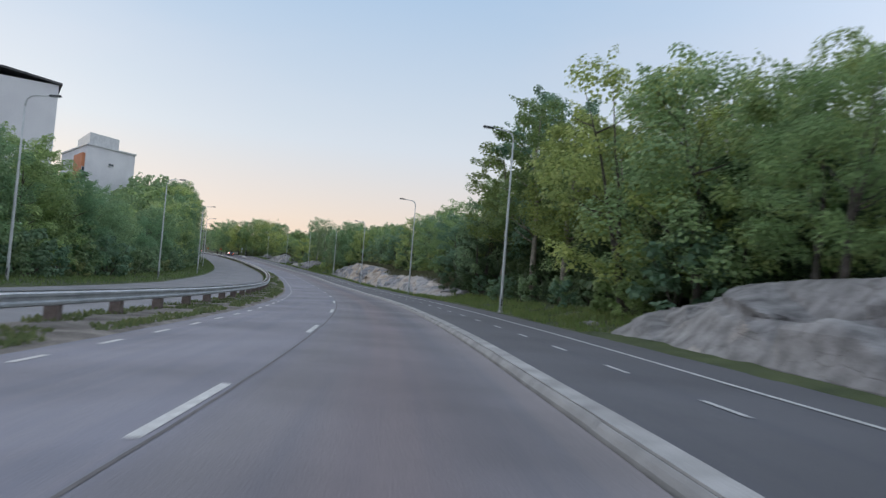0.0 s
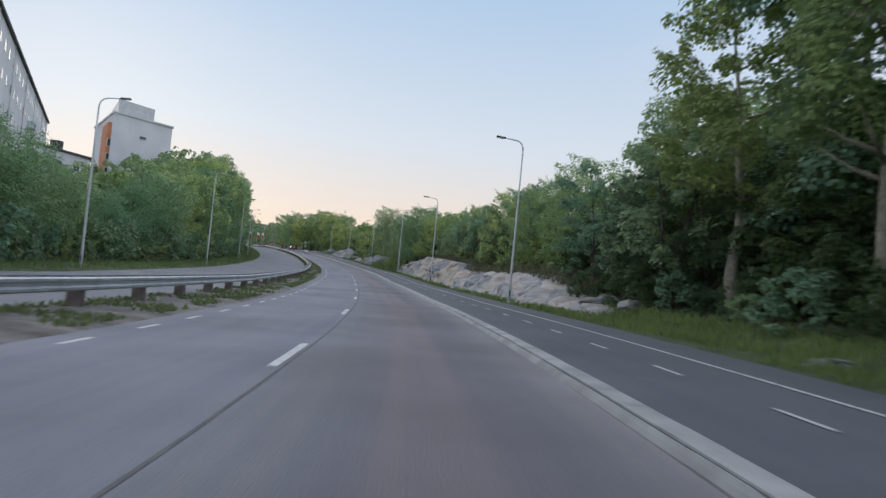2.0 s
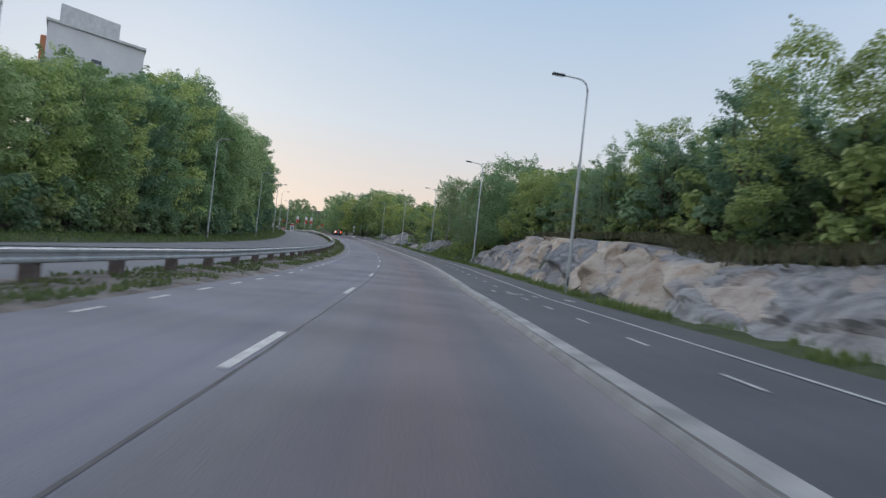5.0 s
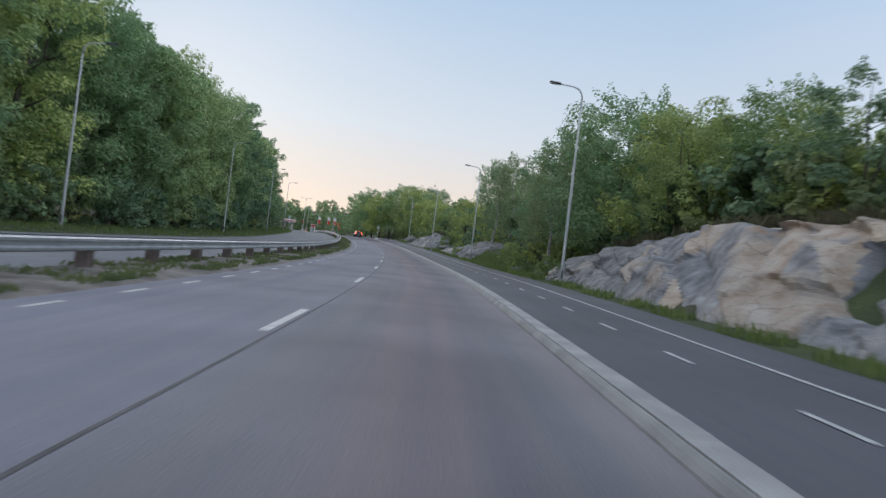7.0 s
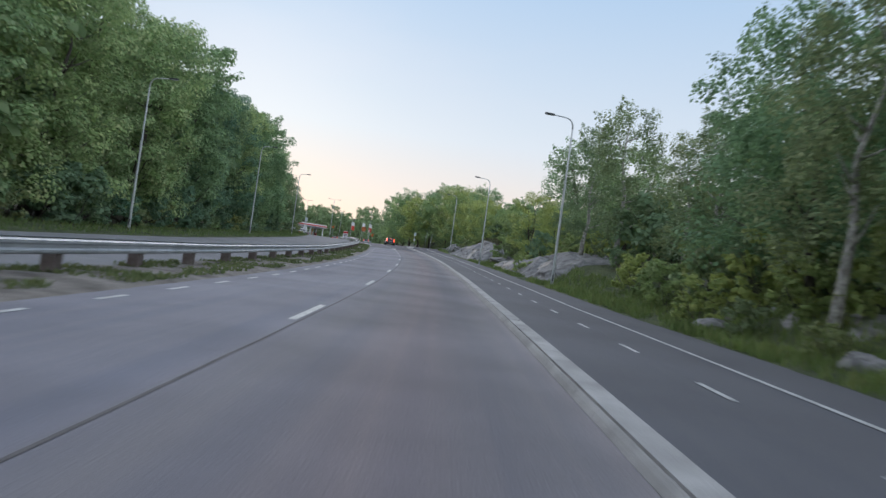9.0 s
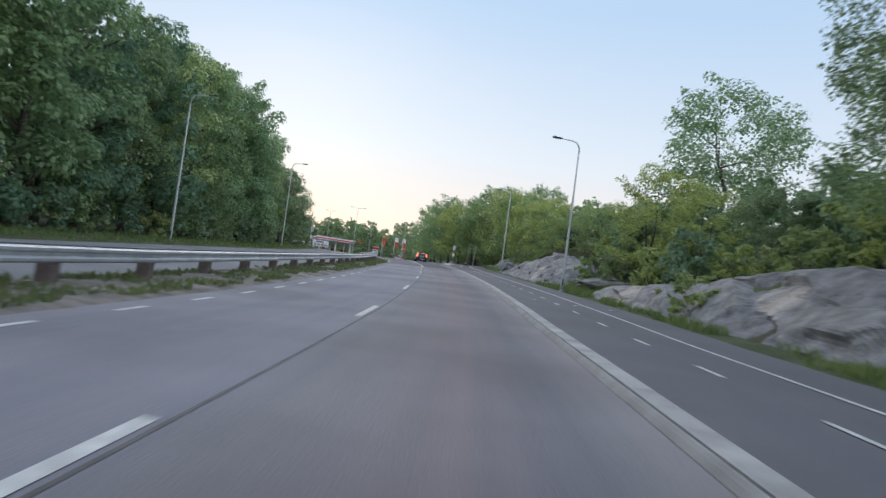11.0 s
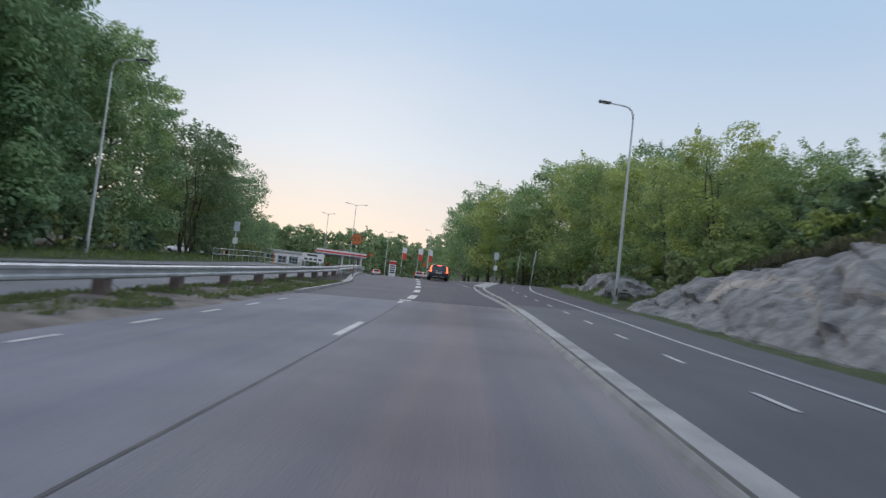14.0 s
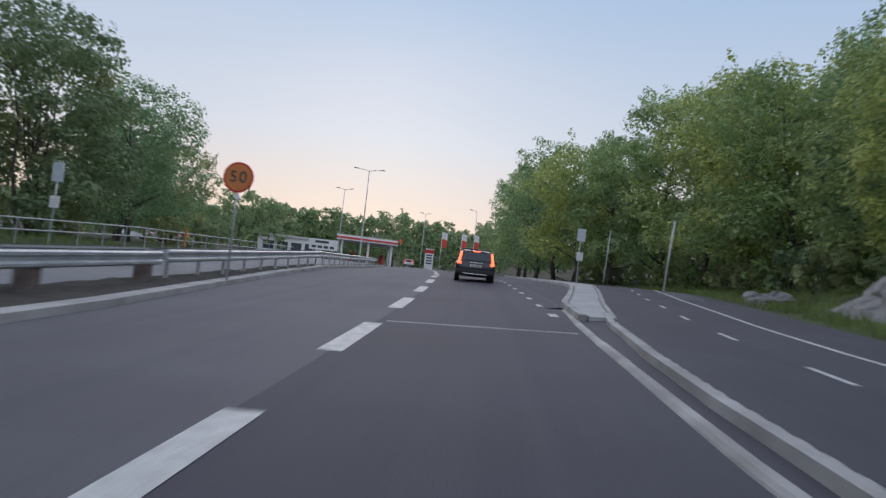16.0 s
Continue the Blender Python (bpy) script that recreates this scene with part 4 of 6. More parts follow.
def tree_kind(name, height, base, spread, nblob, count, leaf, mat, bark, seed, label, droop=0.0, stems=1, top=0.45, lean=0.0):
    """One tree: tapered trunk with limbs, and a crown of clumps. base: where the crown begins, as a share of the height."""
    nblob = int(0.68 * nblob)
    rng = np.random.default_rng(seed)
    tree = thing(name, pose(0, 0, -300), label, "tree" if name != "shrub" else "shrub", name + "s along the road")
    blobs, bars = [], []
    for j in range(stems):
        ang = rng.random() * 6.28
        off = Vector((math.cos(ang), math.sin(ang), 0)) * (0.35 * (stems > 1))
        tip = Vector((lean * height + rng.normal() * 0.04 * height, rng.normal() * 0.04 * height, height * 0.9)) + off * 3
        pts = [off * 0.4 + tip * f + Vector((rng.normal(), rng.normal(), 0)) * 0.012 * height * (f > 0) for f in (0, 0.12, 0.3, 0.5, 0.72, 1.0)]
        pts[0] = off * 0.4 + Vector((0, 0, -0.5))
        r0 = height * 0.014 / stems**0.4
        bars.append(tube(pts, [r0 * 1.5, r0 * 1.1, r0 * 0.9, r0 * 0.68, r0 * 0.4, r0 * 0.1], 7))
        for i in range(max(3, nblob // (3 * stems))):
            f = base + (0.95 - base) * rng.random()
            k = min(4, int(f * 5))
            start = pts[k].lerp(pts[k + 1], rng.random() * 0.8)
            a = rng.random() * 6.28
            reach = spread * (0.5 + 0.5 * rng.random()) * (1 - 0.55 * f)
            end = start + Vector((math.cos(a) * reach, math.sin(a) * reach, reach * (0.35 + 0.5 * rng.random())))
            half = start.lerp(end, 0.5) + Vector((0, 0, -0.06 * reach))
            bars.append(tube([start, half, end], [r0 * 0.4, r0 * 0.25, r0 * 0.08], 5))
    for i in range(nblob):
        f = base + (1 - base) * ((i + rng.random()) / nblob)
        g = (f - base) / (1 - base)
        wide = spread * (math.sin(math.pi * min(1, (g * (1 - top) + 0.22 + 0.2 * (1 - g)))) ** 0.7 if g < 0.6 else math.sqrt(max(0.02, 1 - ((g - 0.6) / 0.43) ** 2)))
        a = i * 2.399 + rng.random()
        r = wide * (0.4 + 0.52 * rng.random() ** 0.8)
        out = Vector((math.cos(a), math.sin(a), 0.5 + 0.9 * rng.random())).normalized()
        blobs.append((math.cos(a) * r + lean * height * f, math.sin(a) * r, f * height * 0.94, spread * (0.15 + 0.17 * rng.random()), *out, 1.35))
    for i in range(nblob):
        near_blob = blobs[int(rng.integers(nblob))]
        a, r = rng.random() * 6.28, near_blob[3] * (0.8 + 0.7 * rng.random())
        out = Vector((math.cos(a), math.sin(a), 0.3 + rng.random())).normalized()
        blobs.append((near_blob[0] + math.cos(a) * r, near_blob[1] + math.sin(a) * r, near_blob[2] + near_blob[3] * rng.uniform(-0.3, 1.0), spread * (0.07 + 0.08 * rng.random()), *out, 1.6))
    # leafy shoots that stand out of the crown
    for i in range(int(1.4 * nblob)):
        home = blobs[int(rng.integers(nblob))]
        axis_way = Vector((home[0] - lean * home[2], home[1], 0))
        out = (axis_way.normalized() * (0.25 + 0.8 * rng.random()) + Vector((0.4 * rng.normal(), 0.4 * rng.normal(), 0.55 + 0.8 * rng.random() - 0.6 * min(1.0, droop)))).normalized()
        far = home[3] * (0.85 + 0.6 * rng.random())
        blobs.append((home[0] + out.x * far, home[1] + out.y * far, home[2] + out.z * far, spread * (0.035 + 0.04 * rng.random()), *out, 3.2))
    linked("trunk", tubes(bars), bark, tree, smooth=True)
    linked("crown", crown_mesh(blobs, count, leaf, rng, droop), mat, tree)
    return tree


KINDS = {
    "maple": tree_kind("tree", 14, 0.10, 4.3, 64, 19000, 0.16, LEAF[0], BARK, 1, "tall leafy green maple at the roadside"),
    "ash": tree_kind("tree", 14, 0.14, 4.0, 58, 18000, 0.16, LEAF[1], BARK, 2, "tall dark green ash tree at the roadside"),
    "tall_lime": tree_kind("tree", 16, 0.08, 4.4, 72, 23000, 0.155, LEAF_TALL, BARK, 14, "tall bright green lime tree at the roadside"),
    "tall_maple": tree_kind("tree", 16, 0.1, 4.2, 66, 22000, 0.155, LEAF[0], BARK, 15, "very tall leafy maple at the roadside"),
    "near_maple": tree_kind("tree", 14, 0.14, 4.0, 66, 21000, 0.14, LEAF[0], BARK, 11, "leafy green maple on the bank by the path"),
    "near_ash": tree_kind("tree", 14, 0.2, 3.8, 60, 19000, 0.14, LEAF[1], BARK, 12, "open dark green ash tree on the bank"),
    "oak": tree_kind("tree", 10, 0.12, 4.2, 56, 17000, 0.125, LEAF[0], BARK, 3, "broad round green oak tree"),
    "lime": tree_kind("tree", 10, 0.14, 4.0, 58, 17000, 0.125, LEAF[3], BARK, 13, "broad bright green lime tree by the path"),
    "rowan": tree_kind("tree", 8, 0.12, 2.9, 42, 12500, 0.1, LEAF[3], BARK, 4, "young yellow-green tree on the rocky bank", stems=2),
    "birch": tree_kind("tree", 13, 0.22, 2.8, 48, 10500, 0.12, LEAF[2], BIRCH, 5, "slender birch with drooping grey-green leaves", droop=2.2),
    "wild": tree_kind("tree", 9, 0.18, 2.6, 30, 5500, 0.14, LEAF[1], BARK, 6, "thin open young tree on the bank", stems=3),
    "cherry": tree_kind("tree", 9, 0.1, 3.3, 66, 14500, 0.13, LEAF[2], BARK, 7, "olive-green tree with upright feathery branches", stems=4, top=0.3),
    "alder": tree_kind("tree", 9, 0.04, 3.2, 44, 9500, 0.15, LEAF_SHADE, BARK, 9, "filler tree with leaves coloured dark for shade", stems=2),
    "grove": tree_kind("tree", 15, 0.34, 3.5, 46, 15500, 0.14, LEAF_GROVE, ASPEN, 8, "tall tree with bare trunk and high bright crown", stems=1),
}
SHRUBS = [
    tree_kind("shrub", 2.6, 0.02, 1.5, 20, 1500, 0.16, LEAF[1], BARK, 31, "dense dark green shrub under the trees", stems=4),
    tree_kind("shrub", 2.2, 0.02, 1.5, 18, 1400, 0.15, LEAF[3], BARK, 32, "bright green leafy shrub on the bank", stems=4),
    tree_kind("shrub", 2.4, 0.02, 1.6, 20, 1700, 0.14, LEAF_SHADE, BARK, 34, "shrub with leaves coloured dark for deep shade", stems=4),
    tree_kind("shrub", 1.6, 0.02, 1.2, 14, 1100, 0.13, LEAF[2], BARK, 33, "low olive-green shrub beside the rock", stems=3),
]
SIZES = dict(alder=9, tall_lime=16, tall_maple=16, lime=10, maple=14, ash=14, near_maple=14, near_ash=14, oak=10, rowan=8, birch=13, wild=9, cherry=9, grove=15)
# both take the bluish ash leaf, its tint in place of distance haze
FARKINDS = [
    tree_kind("tree", 11, 0.05, 4.4, 40, 3300, 0.33, LEAF[1], BARK, 41, "distant dark green tree in the wood"),
    tree_kind("tree", 11, 0.05, 4.0, 38, 3100, 0.33, LEAF[1], BARK, 42, "distant leafy green tree in the wood"),
]


MIDKINDS = [
    tree_kind("tree", 11, 0.05, 4.2, 40, 3000, 0.36, LEAF[1], BARK, 43, "dark green tree deep in the wood"),
    tree_kind("tree", 11, 0.05, 4.0, 40, 3000, 0.36, LEAF[0], BARK, 44, "leafy green tree deep in the wood"),
]


def soil_at(s, d):
    p = place(s, d)
    e = d - swing(s)
    z = terrain(p.x, p.y)
    if 8.9 < e < 18:
        z = max(z, float(level(s, d)) + bank(s) * smooth((e - 9.9) / 3.6) * 0.8 + 0.1 * max(0, e - 11))
    if -23 < d < -15:
        z = max(z, float(level(s, d)))
    return p.x, p.y, z


def plant(kind, s, d, height=None, wide=1.0):
    src = KINDS[kind] if isinstance(kind, str) else kind
    k = height / SIZES[kind] if isinstance(kind, str) else (height or 1.0)
    x, y, z = soil_at(s, d)
    ob = copy_thing(src, pose(x, y, z - 0.1, 0, 0, random.random() * 360))
    ob.scale = (k * wide, k * wide, k)
    return ob


def mass(name, spots, label, category):
    """One mesh of many plants, for the wood too deep to tell apart: spots are rows of kind, s, d, scale."""
    src = {k: [(o.data, o.data.materials[0]) for o in k.children] for k in {r[0] for r in spots}}
    mats, verts, loops, totals, which, count = [], [], [], [], [], 0
    for kind, a, d, k in spots:
        x, y, z = soil_at(a, d)
        turn, grow = random.random() * 6.283, k * random.uniform(0.94, 1.06)
        c, sn = math.cos(turn), math.sin(turn)
        for me, mat in src[kind]:
            if mat not in mats:
                mats.append(mat)
            co = np.empty(3 * len(me.vertices), dtype=np.float32)
            me.vertices.foreach_get("co", co)
            co = co.reshape(-1, 3) * grow
            co = np.stack([co[:, 0] * c - co[:, 1] * sn + x, co[:, 0] * sn + co[:, 1] * c + y, co[:, 2] + z - 0.1], 1)
            idx, tot = np.empty(len(me.loops), dtype=np.int32), np.empty(len(me.polygons), dtype=np.int32)
            me.loops.foreach_get("vertex_index", idx)
            me.polygons.foreach_get("loop_total", tot)
            verts.append(co)
            loops.append(idx + count)
            totals.append(tot)
            which.append(np.full(len(tot), mats.index(mat), dtype=np.int32))
            count += len(co)
    loops, totals = np.concatenate(loops), np.concatenate(totals)
    me = bpy.data.meshes.new(name)
    me.vertices.add(count)
    me.vertices.foreach_set("co", np.concatenate(verts).astype(np.float32).ravel())
    me.loops.add(len(loops))
    me.loops.foreach_set("vertex_index", loops)
    me.polygons.add(len(totals))
    me.polygons.foreach_set("loop_start", (np.cumsum(totals) - totals).astype(np.int32))
    me.polygons.foreach_set("loop_total", totals)
    for mat in mats:
        me.materials.append(mat)
    me.polygons.foreach_set("material_index", np.concatenate(which))
    me.update()
    return tagged(linked(name, me, None), label, category, kind="stuff")


WOOD, UNDER = [], []
random.seed(11)
# wall of trees beyond the opposite road
LEFT_S = [-30, 20, 50, 67, 83, 92, 100, 108, 114, 130, 140, 150, 168, 190, 230, 270, 284, 291, 296, 310, 322, 340, 380]
LEFT_H = [9, 9.5, 10.5, 10.3, 9.8, 7.6, 6.6, 7.5, 10.5, 12, 13, 15.5, 18.5, 19.5, 19, 18, 17, 15, 12, 11, 9, 8, 8]
s = 14.0
while s < 291:
    h = float(np.interp(s, LEFT_S, LEFT_H)) * random.uniform(0.88, 1.04)
    if 293 > s:
        plant(random.choice(("tall_lime", "tall_maple", "tall_lime", "maple", "tall_lime", "ash") if s > 125 else ("maple", "ash", "alder", "oak", "maple")) if h > 9 else "oak", s, (-24.0 if s > 125 else -23.8) + random.uniform(-1.2, 0.8), h, 0.95 if h > 15 else 1.05)
    s += 4.6 + random.random() * 1.6
s = 20.0
while s < 285:
    h = float(np.interp(s, LEFT_S, LEFT_H)) * random.uniform(0.9, 1.02)
    WOOD.append((random.choice(MIDKINDS), s, -30 + random.uniform(-2, 2), h / 11 * 0.98))
    s += 8.5
s = 12.0
while s < 292:
    plant(SHRUBS[0 if random.random() < 0.7 else 3], s, -21.2 + random.uniform(-0.7, 0.6), random.uniform(0.8, 1.5))
    s += 2.6 + random.random() * 1.4
# garden trees past the end of the wall
for kind, a, b, h in (("cherry", 302, -22, 12.6), ("cherry", 306, -24, 11.6), ("oak", 314.5, -22, 11.2), ("oak", 319, -25, 10.6), ("cherry", 330, -25, 9.4), ("oak", 326, -28, 9.6), ("oak", 338, -30, 8.6), ("maple", 293.5, -25.5, 15.0)):
    plant(kind, a, b, h)
for a, b in ((298, -19), (303, -20.5), (312, -18), (319, -19), (327, -21)):
    plant(SHRUBS[3], a, b, 1.2)

# right side: trees stand on the bank; heights are over the path
RIGHT = [
    ("rowan", -4, 14.5, 9.1), ("oak", 6, 17, 11.8), ("rowan", 13, 15.5, 8.3), ("rowan", 18, 14.2, 8.5), ("rowan", 22, 16.5, 10.3), ("oak", 27, 15, 11.0),
    ("rowan", 31, 13.6, 12.4), ("birch", 33, 18.5, 13.9), ("near_maple", 25, 21, 12.2), ("grove", 38, 16.5, 11.8), ("grove", 44, 14.8, 13.8), ("birch", 41, 20, 14.3),
    ("near_maple", 47, 18.5, 12.8), ("grove", 51, 15, 16.4), ("near_ash", 56, 18.5, 18.4), ("grove", 59, 15.2, 15.1), ("wild", 63, 14.2, 9.7), ("grove", 66, 16.8, 12.3),
    ("wild", 70, 14.8, 7.2), ("near_ash", 72, 19, 14.0), ("wild", 75, 14.8, 9.4), ("oak", 79, 18, 7.6), ("rowan", 84, 16.5, 9.3), ("oak", 89, 19, 12.2),
    ("rowan", 94, 16.5, 10.0), ("wild", 98, 17, 11.6), ("oak", 103, 19.5, 12.1), ("rowan", 108, 17, 11.2), ("wild", 113, 16.5, 10.9), ("oak", 117, 20, 12.6),
    ("wild", 122, 16.2, 9.7), ("rowan", 126, 17.5, 11.2), ("wild", 131, 15.6, 9.6), ("oak", 134, 19, 11.4), ("wild", 139, 16, 8.9), ("rowan", 143, 17, 8.7),
    ("lime", 148, 18.5, 10.8), ("rowan", 152, 15.8, 10.2), ("lime", 157, 17, 11.0), ("oak", 162, 15, 12.4), ("near_maple", 168, 16.6, 13.2), ("oak", 173, 14.6, 11.0),
    ("near_maple", 178, 15.8, 10.6), ("birch", 183, 15.2, 10.4), ("birch", 188, 16, 10.2), ("birch", 197, 14.8, 13.5), ("birch", 203, 13.8, 12.9), ("oak", 208, 18.5, 12.1),
    ("oak", 214, 23, 10.5), ("cherry", 219, 17.5, 7.0), ("rowan", 225, 16.5, 7.4), ("rowan", 230, 15.2, 9.1), ("oak", 233, 21, 15.8), ("rowan", 238, 17, 7.7),
    ("rowan", 243, 19.5, 8.9), ("rowan", 247, 17, 9.1), ("cherry", 252, 21, 10.3), ("rowan", 256, 17.5, 9.4), ("oak", 260, 19.5, 9.6), ("rowan", 264, 16, 8.3),
    ("oak", 267, 19.5, 9.0), ("rowan", 271, 16, 10.0), ("lime", 275, 18, 10.0), ("rowan", 279, 16, 9.8), ("oak", 284, 17.5, 10.0), ("rowan", 288, 15.6, 10.9),
    ("lime", 292, 16.5, 11.6), ("near_maple", 298, 18, 13.2), ("lime", 303, 15, 11.6), ("lime", 309, 15.5, 12.9), ("lime", 314, 16.5, 14.2), ("lime", 320, 15.5, 14.4),
    ("near_maple", 326, 14, 15.5), ("near_maple", 331, 11, 12.8), ("lime", 337, 9.5, 12.4), ("near_maple", 341, 15, 14.7), ("oak", 348, 11, 14.3), ("oak", 357, 10.5, 13.9),
    ("oak", 366, 11, 12.7), ("near_maple", 376, 12, 16.5),
]
# added dark-coloured trees, so gaps between the crowns look shaded
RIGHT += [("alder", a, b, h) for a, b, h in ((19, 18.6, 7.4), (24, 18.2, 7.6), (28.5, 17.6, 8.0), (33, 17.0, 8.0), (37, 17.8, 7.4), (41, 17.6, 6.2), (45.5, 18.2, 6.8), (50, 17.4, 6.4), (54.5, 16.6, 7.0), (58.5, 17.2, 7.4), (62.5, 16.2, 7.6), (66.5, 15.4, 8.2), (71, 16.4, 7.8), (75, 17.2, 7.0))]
for kind, a, b, h in RIGHT:
    e = b + swing(a)
    ground_z = soil_at(a, e)[2] - float(level(a, 9.5))
    h *= float(np.interp(a, [238, 246, 262, 270, 290, 298, 345, 380], [1, 0.88, 0.88, 1, 1, 1.14, 1.14, 1.0]))
    plant(kind, a, e, max(3.0, h - max(0.0, ground_z)), random.uniform(0.95, 1.15))
s = -20.0
while s < 370:
    WOOD.append((random.choice(MIDKINDS), s, 27 + swing(s) + random.uniform(-2, 3), random.uniform(0.75, 0.95) * (1.0 if 30 < s < 80 or 165 < s < 195 or s > 285 else 0.55)))
    s += 7.0
s = 26.0
while s < 345:
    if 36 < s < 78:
        # mostly dark-coloured shrubs, which paint the shade under the overhanging crowns
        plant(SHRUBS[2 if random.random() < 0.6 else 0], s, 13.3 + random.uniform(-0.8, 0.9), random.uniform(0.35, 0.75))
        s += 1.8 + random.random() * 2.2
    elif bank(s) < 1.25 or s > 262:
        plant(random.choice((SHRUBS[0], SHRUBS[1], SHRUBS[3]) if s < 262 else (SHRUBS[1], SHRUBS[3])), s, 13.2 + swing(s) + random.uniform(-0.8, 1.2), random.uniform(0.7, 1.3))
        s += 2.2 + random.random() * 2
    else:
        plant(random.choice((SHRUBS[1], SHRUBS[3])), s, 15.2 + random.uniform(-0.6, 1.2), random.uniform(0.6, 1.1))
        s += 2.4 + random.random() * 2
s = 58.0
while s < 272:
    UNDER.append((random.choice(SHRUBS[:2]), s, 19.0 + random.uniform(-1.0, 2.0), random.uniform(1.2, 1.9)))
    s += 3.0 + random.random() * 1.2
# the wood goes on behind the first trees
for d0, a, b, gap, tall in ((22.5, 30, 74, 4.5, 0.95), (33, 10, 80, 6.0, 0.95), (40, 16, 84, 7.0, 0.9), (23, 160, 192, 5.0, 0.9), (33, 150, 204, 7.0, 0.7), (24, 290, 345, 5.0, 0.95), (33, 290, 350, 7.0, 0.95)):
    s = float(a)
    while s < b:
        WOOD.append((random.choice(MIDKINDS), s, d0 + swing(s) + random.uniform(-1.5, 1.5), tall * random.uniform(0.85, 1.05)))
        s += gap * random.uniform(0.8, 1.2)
# up to s = 86 all undergrowth is coloured dark for the wood's shade
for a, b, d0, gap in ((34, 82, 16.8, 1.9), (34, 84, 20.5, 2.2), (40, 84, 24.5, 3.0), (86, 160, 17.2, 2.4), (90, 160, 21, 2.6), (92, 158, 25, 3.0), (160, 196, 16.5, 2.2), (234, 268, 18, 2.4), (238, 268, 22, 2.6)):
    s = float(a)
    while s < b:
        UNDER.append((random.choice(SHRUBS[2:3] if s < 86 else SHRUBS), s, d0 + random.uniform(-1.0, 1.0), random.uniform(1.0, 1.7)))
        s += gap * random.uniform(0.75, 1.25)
# low bushes in front of the ledge
for a, b, k in ((158, 10.9, 0.5), (161.5, 10.7, 0.65), (165.2, 10.9, 0.45), (169.5, 10.8, 0.6), (173, 11.0, 0.7), (178, 11.6, 0.8), (209.5, 10.6, 0.75), (214, 10.9, 0.5)):
    plant(SHRUBS[3 if k < 0.62 else 1], a, b, k)
# the crooked birch by the path
plant("birch", 167, 11.9, 9.6, 0.95)

# distant woods
for i in range(150):
    s = random.uniform(395, 640)
    d = random.uniform(-190, 60) + 0.0
    if abs(d + 6) < 22 and s < 470:
        continue
    WOOD.append((random.choice(FARKINDS), s, d, random.uniform(0.75, 1.15)))
for d in np.arange(-66, 26, 4.6):
    tall = float(np.interp(d, [-66, -33, -24, -15, -4, 7, 16, 26], [12, 11.5, 14.3, 13, 12.7, 13.3, 9.5, 9]))
    WOOD.append((random.choice(FARKINDS), 440 + random.uniform(-4, 6), d, tall / 11 * random.uniform(0.9, 1.05)))
mass("woodland", WOOD, "dense green wood behind the roadside trees", "woods")
mass("undergrowth", UNDER, "dense dark green undergrowth on the bank", "undergrowth")
for k in list(KINDS.values()) + SHRUBS + FARKINDS + MIDKINDS:
    for o in list(k.children_recursive) + [k]:
        bpy.data.objects.remove(o)


# ---- grass and weeds ----
def blades(name, spots, tall, label, seed, lean=0.5, broad=0.02, mat=None):
    rng = np.random.default_rng(seed)
    n = len(spots)
    base = np.array(spots)
    hgt = tall * (0.4 + 0.9 * rng.random(n))
    a = rng.random(n) * 6.28
    side = np.stack([np.cos(a), np.sin(a), 0 * a], 1) * (broad * (0.6 + rng.random(n)))[:, None]
    off = rng.normal(size=(n, 3)) * (lean * hgt)[:, None] * np.array([0.5, 0.5, 0])
    tip = base + off + np.stack([0 * a, 0 * a, hgt], 1)
    mid = base + off * 0.35 + np.stack([0 * a, 0 * a, 0.55 * hgt], 1)
    verts = np.stack([base - side, base + side, mid + side * 0.7, tip, mid - side * 0.7], 1).reshape(-1, 3)
    me = bpy.data.meshes.new(name)
    me.vertices.add(5 * n)
    me.vertices.foreach_set("co", verts.astype(np.float32).ravel())
    me.loops.add(5 * n)
    me.loops.foreach_set("vertex_index", np.arange(5 * n, dtype=np.int32))
    me.polygons.add(n)
    me.polygons.foreach_set("loop_start", np.arange(0, 5 * n, 5, dtype=np.int32))
    me.polygons.foreach_set("loop_total", np.full(n, 5, dtype=np.int32))
    me.update()
    return tagged(linked(name, me, mat or GRASS), label, "grass", kind="stuff")


def spots_on(a, b, d0, d1, count, seed, patchy=0.0, lift=None):
    rng = np.random.default_rng(seed)
    out = []
    while len(out) < count:
        s, d = rng.uniform(a, b), rng.uniform(d0, d1)
        if patchy and noise.noise(Vector((s * 0.45, d * 0.9, seed))) < patchy:
            continue
        p = place(s, d + (swing(s) if d > 0 else 0), lift(s, d) if lift else 0.0)
        out.append(p)
    return out


bank_lift = lambda s, d: bank(s) * smooth((d - 9.9) / 3.6) * 0.8 + 0.1 * max(0, d - 11) - 0.02
blades("verge_grass", spots_on(24, 70, 9.1, 13.0, 9000, 1, -0.25, bank_lift) + spots_on(160, 200, 9.1, 12.5, 8000, 2, -0.25, bank_lift) + spots_on(222, 240, 9.1, 13, 5000, 3, -0.3, bank_lift) + spots_on(268, 320, 9.2, 13.5, 7000, 4, -0.1, bank_lift) + spots_on(60, 238, 9.0, 10.2, 7800, 5, 0.05), 0.3, "bright green grass on the path verge", 5)
blades("heath", spots_on(70, 112, 12.4, 17, 5000, 21, 0.0, lambda s, d: bank_lift(s, d) + 0.5) + spots_on(104, 162, 13.4, 17.5, 9000, 22, -0.05, lambda s, d: bank_lift(s, d) + 0.6) + spots_on(234, 268, 13.2, 17, 5000, 23, -0.05, lambda s, d: bank_lift(s, d) + 0.5), 0.42, "dry reddish-brown heath on top of the rock", 20, 1.1, 0.035, HEATH)
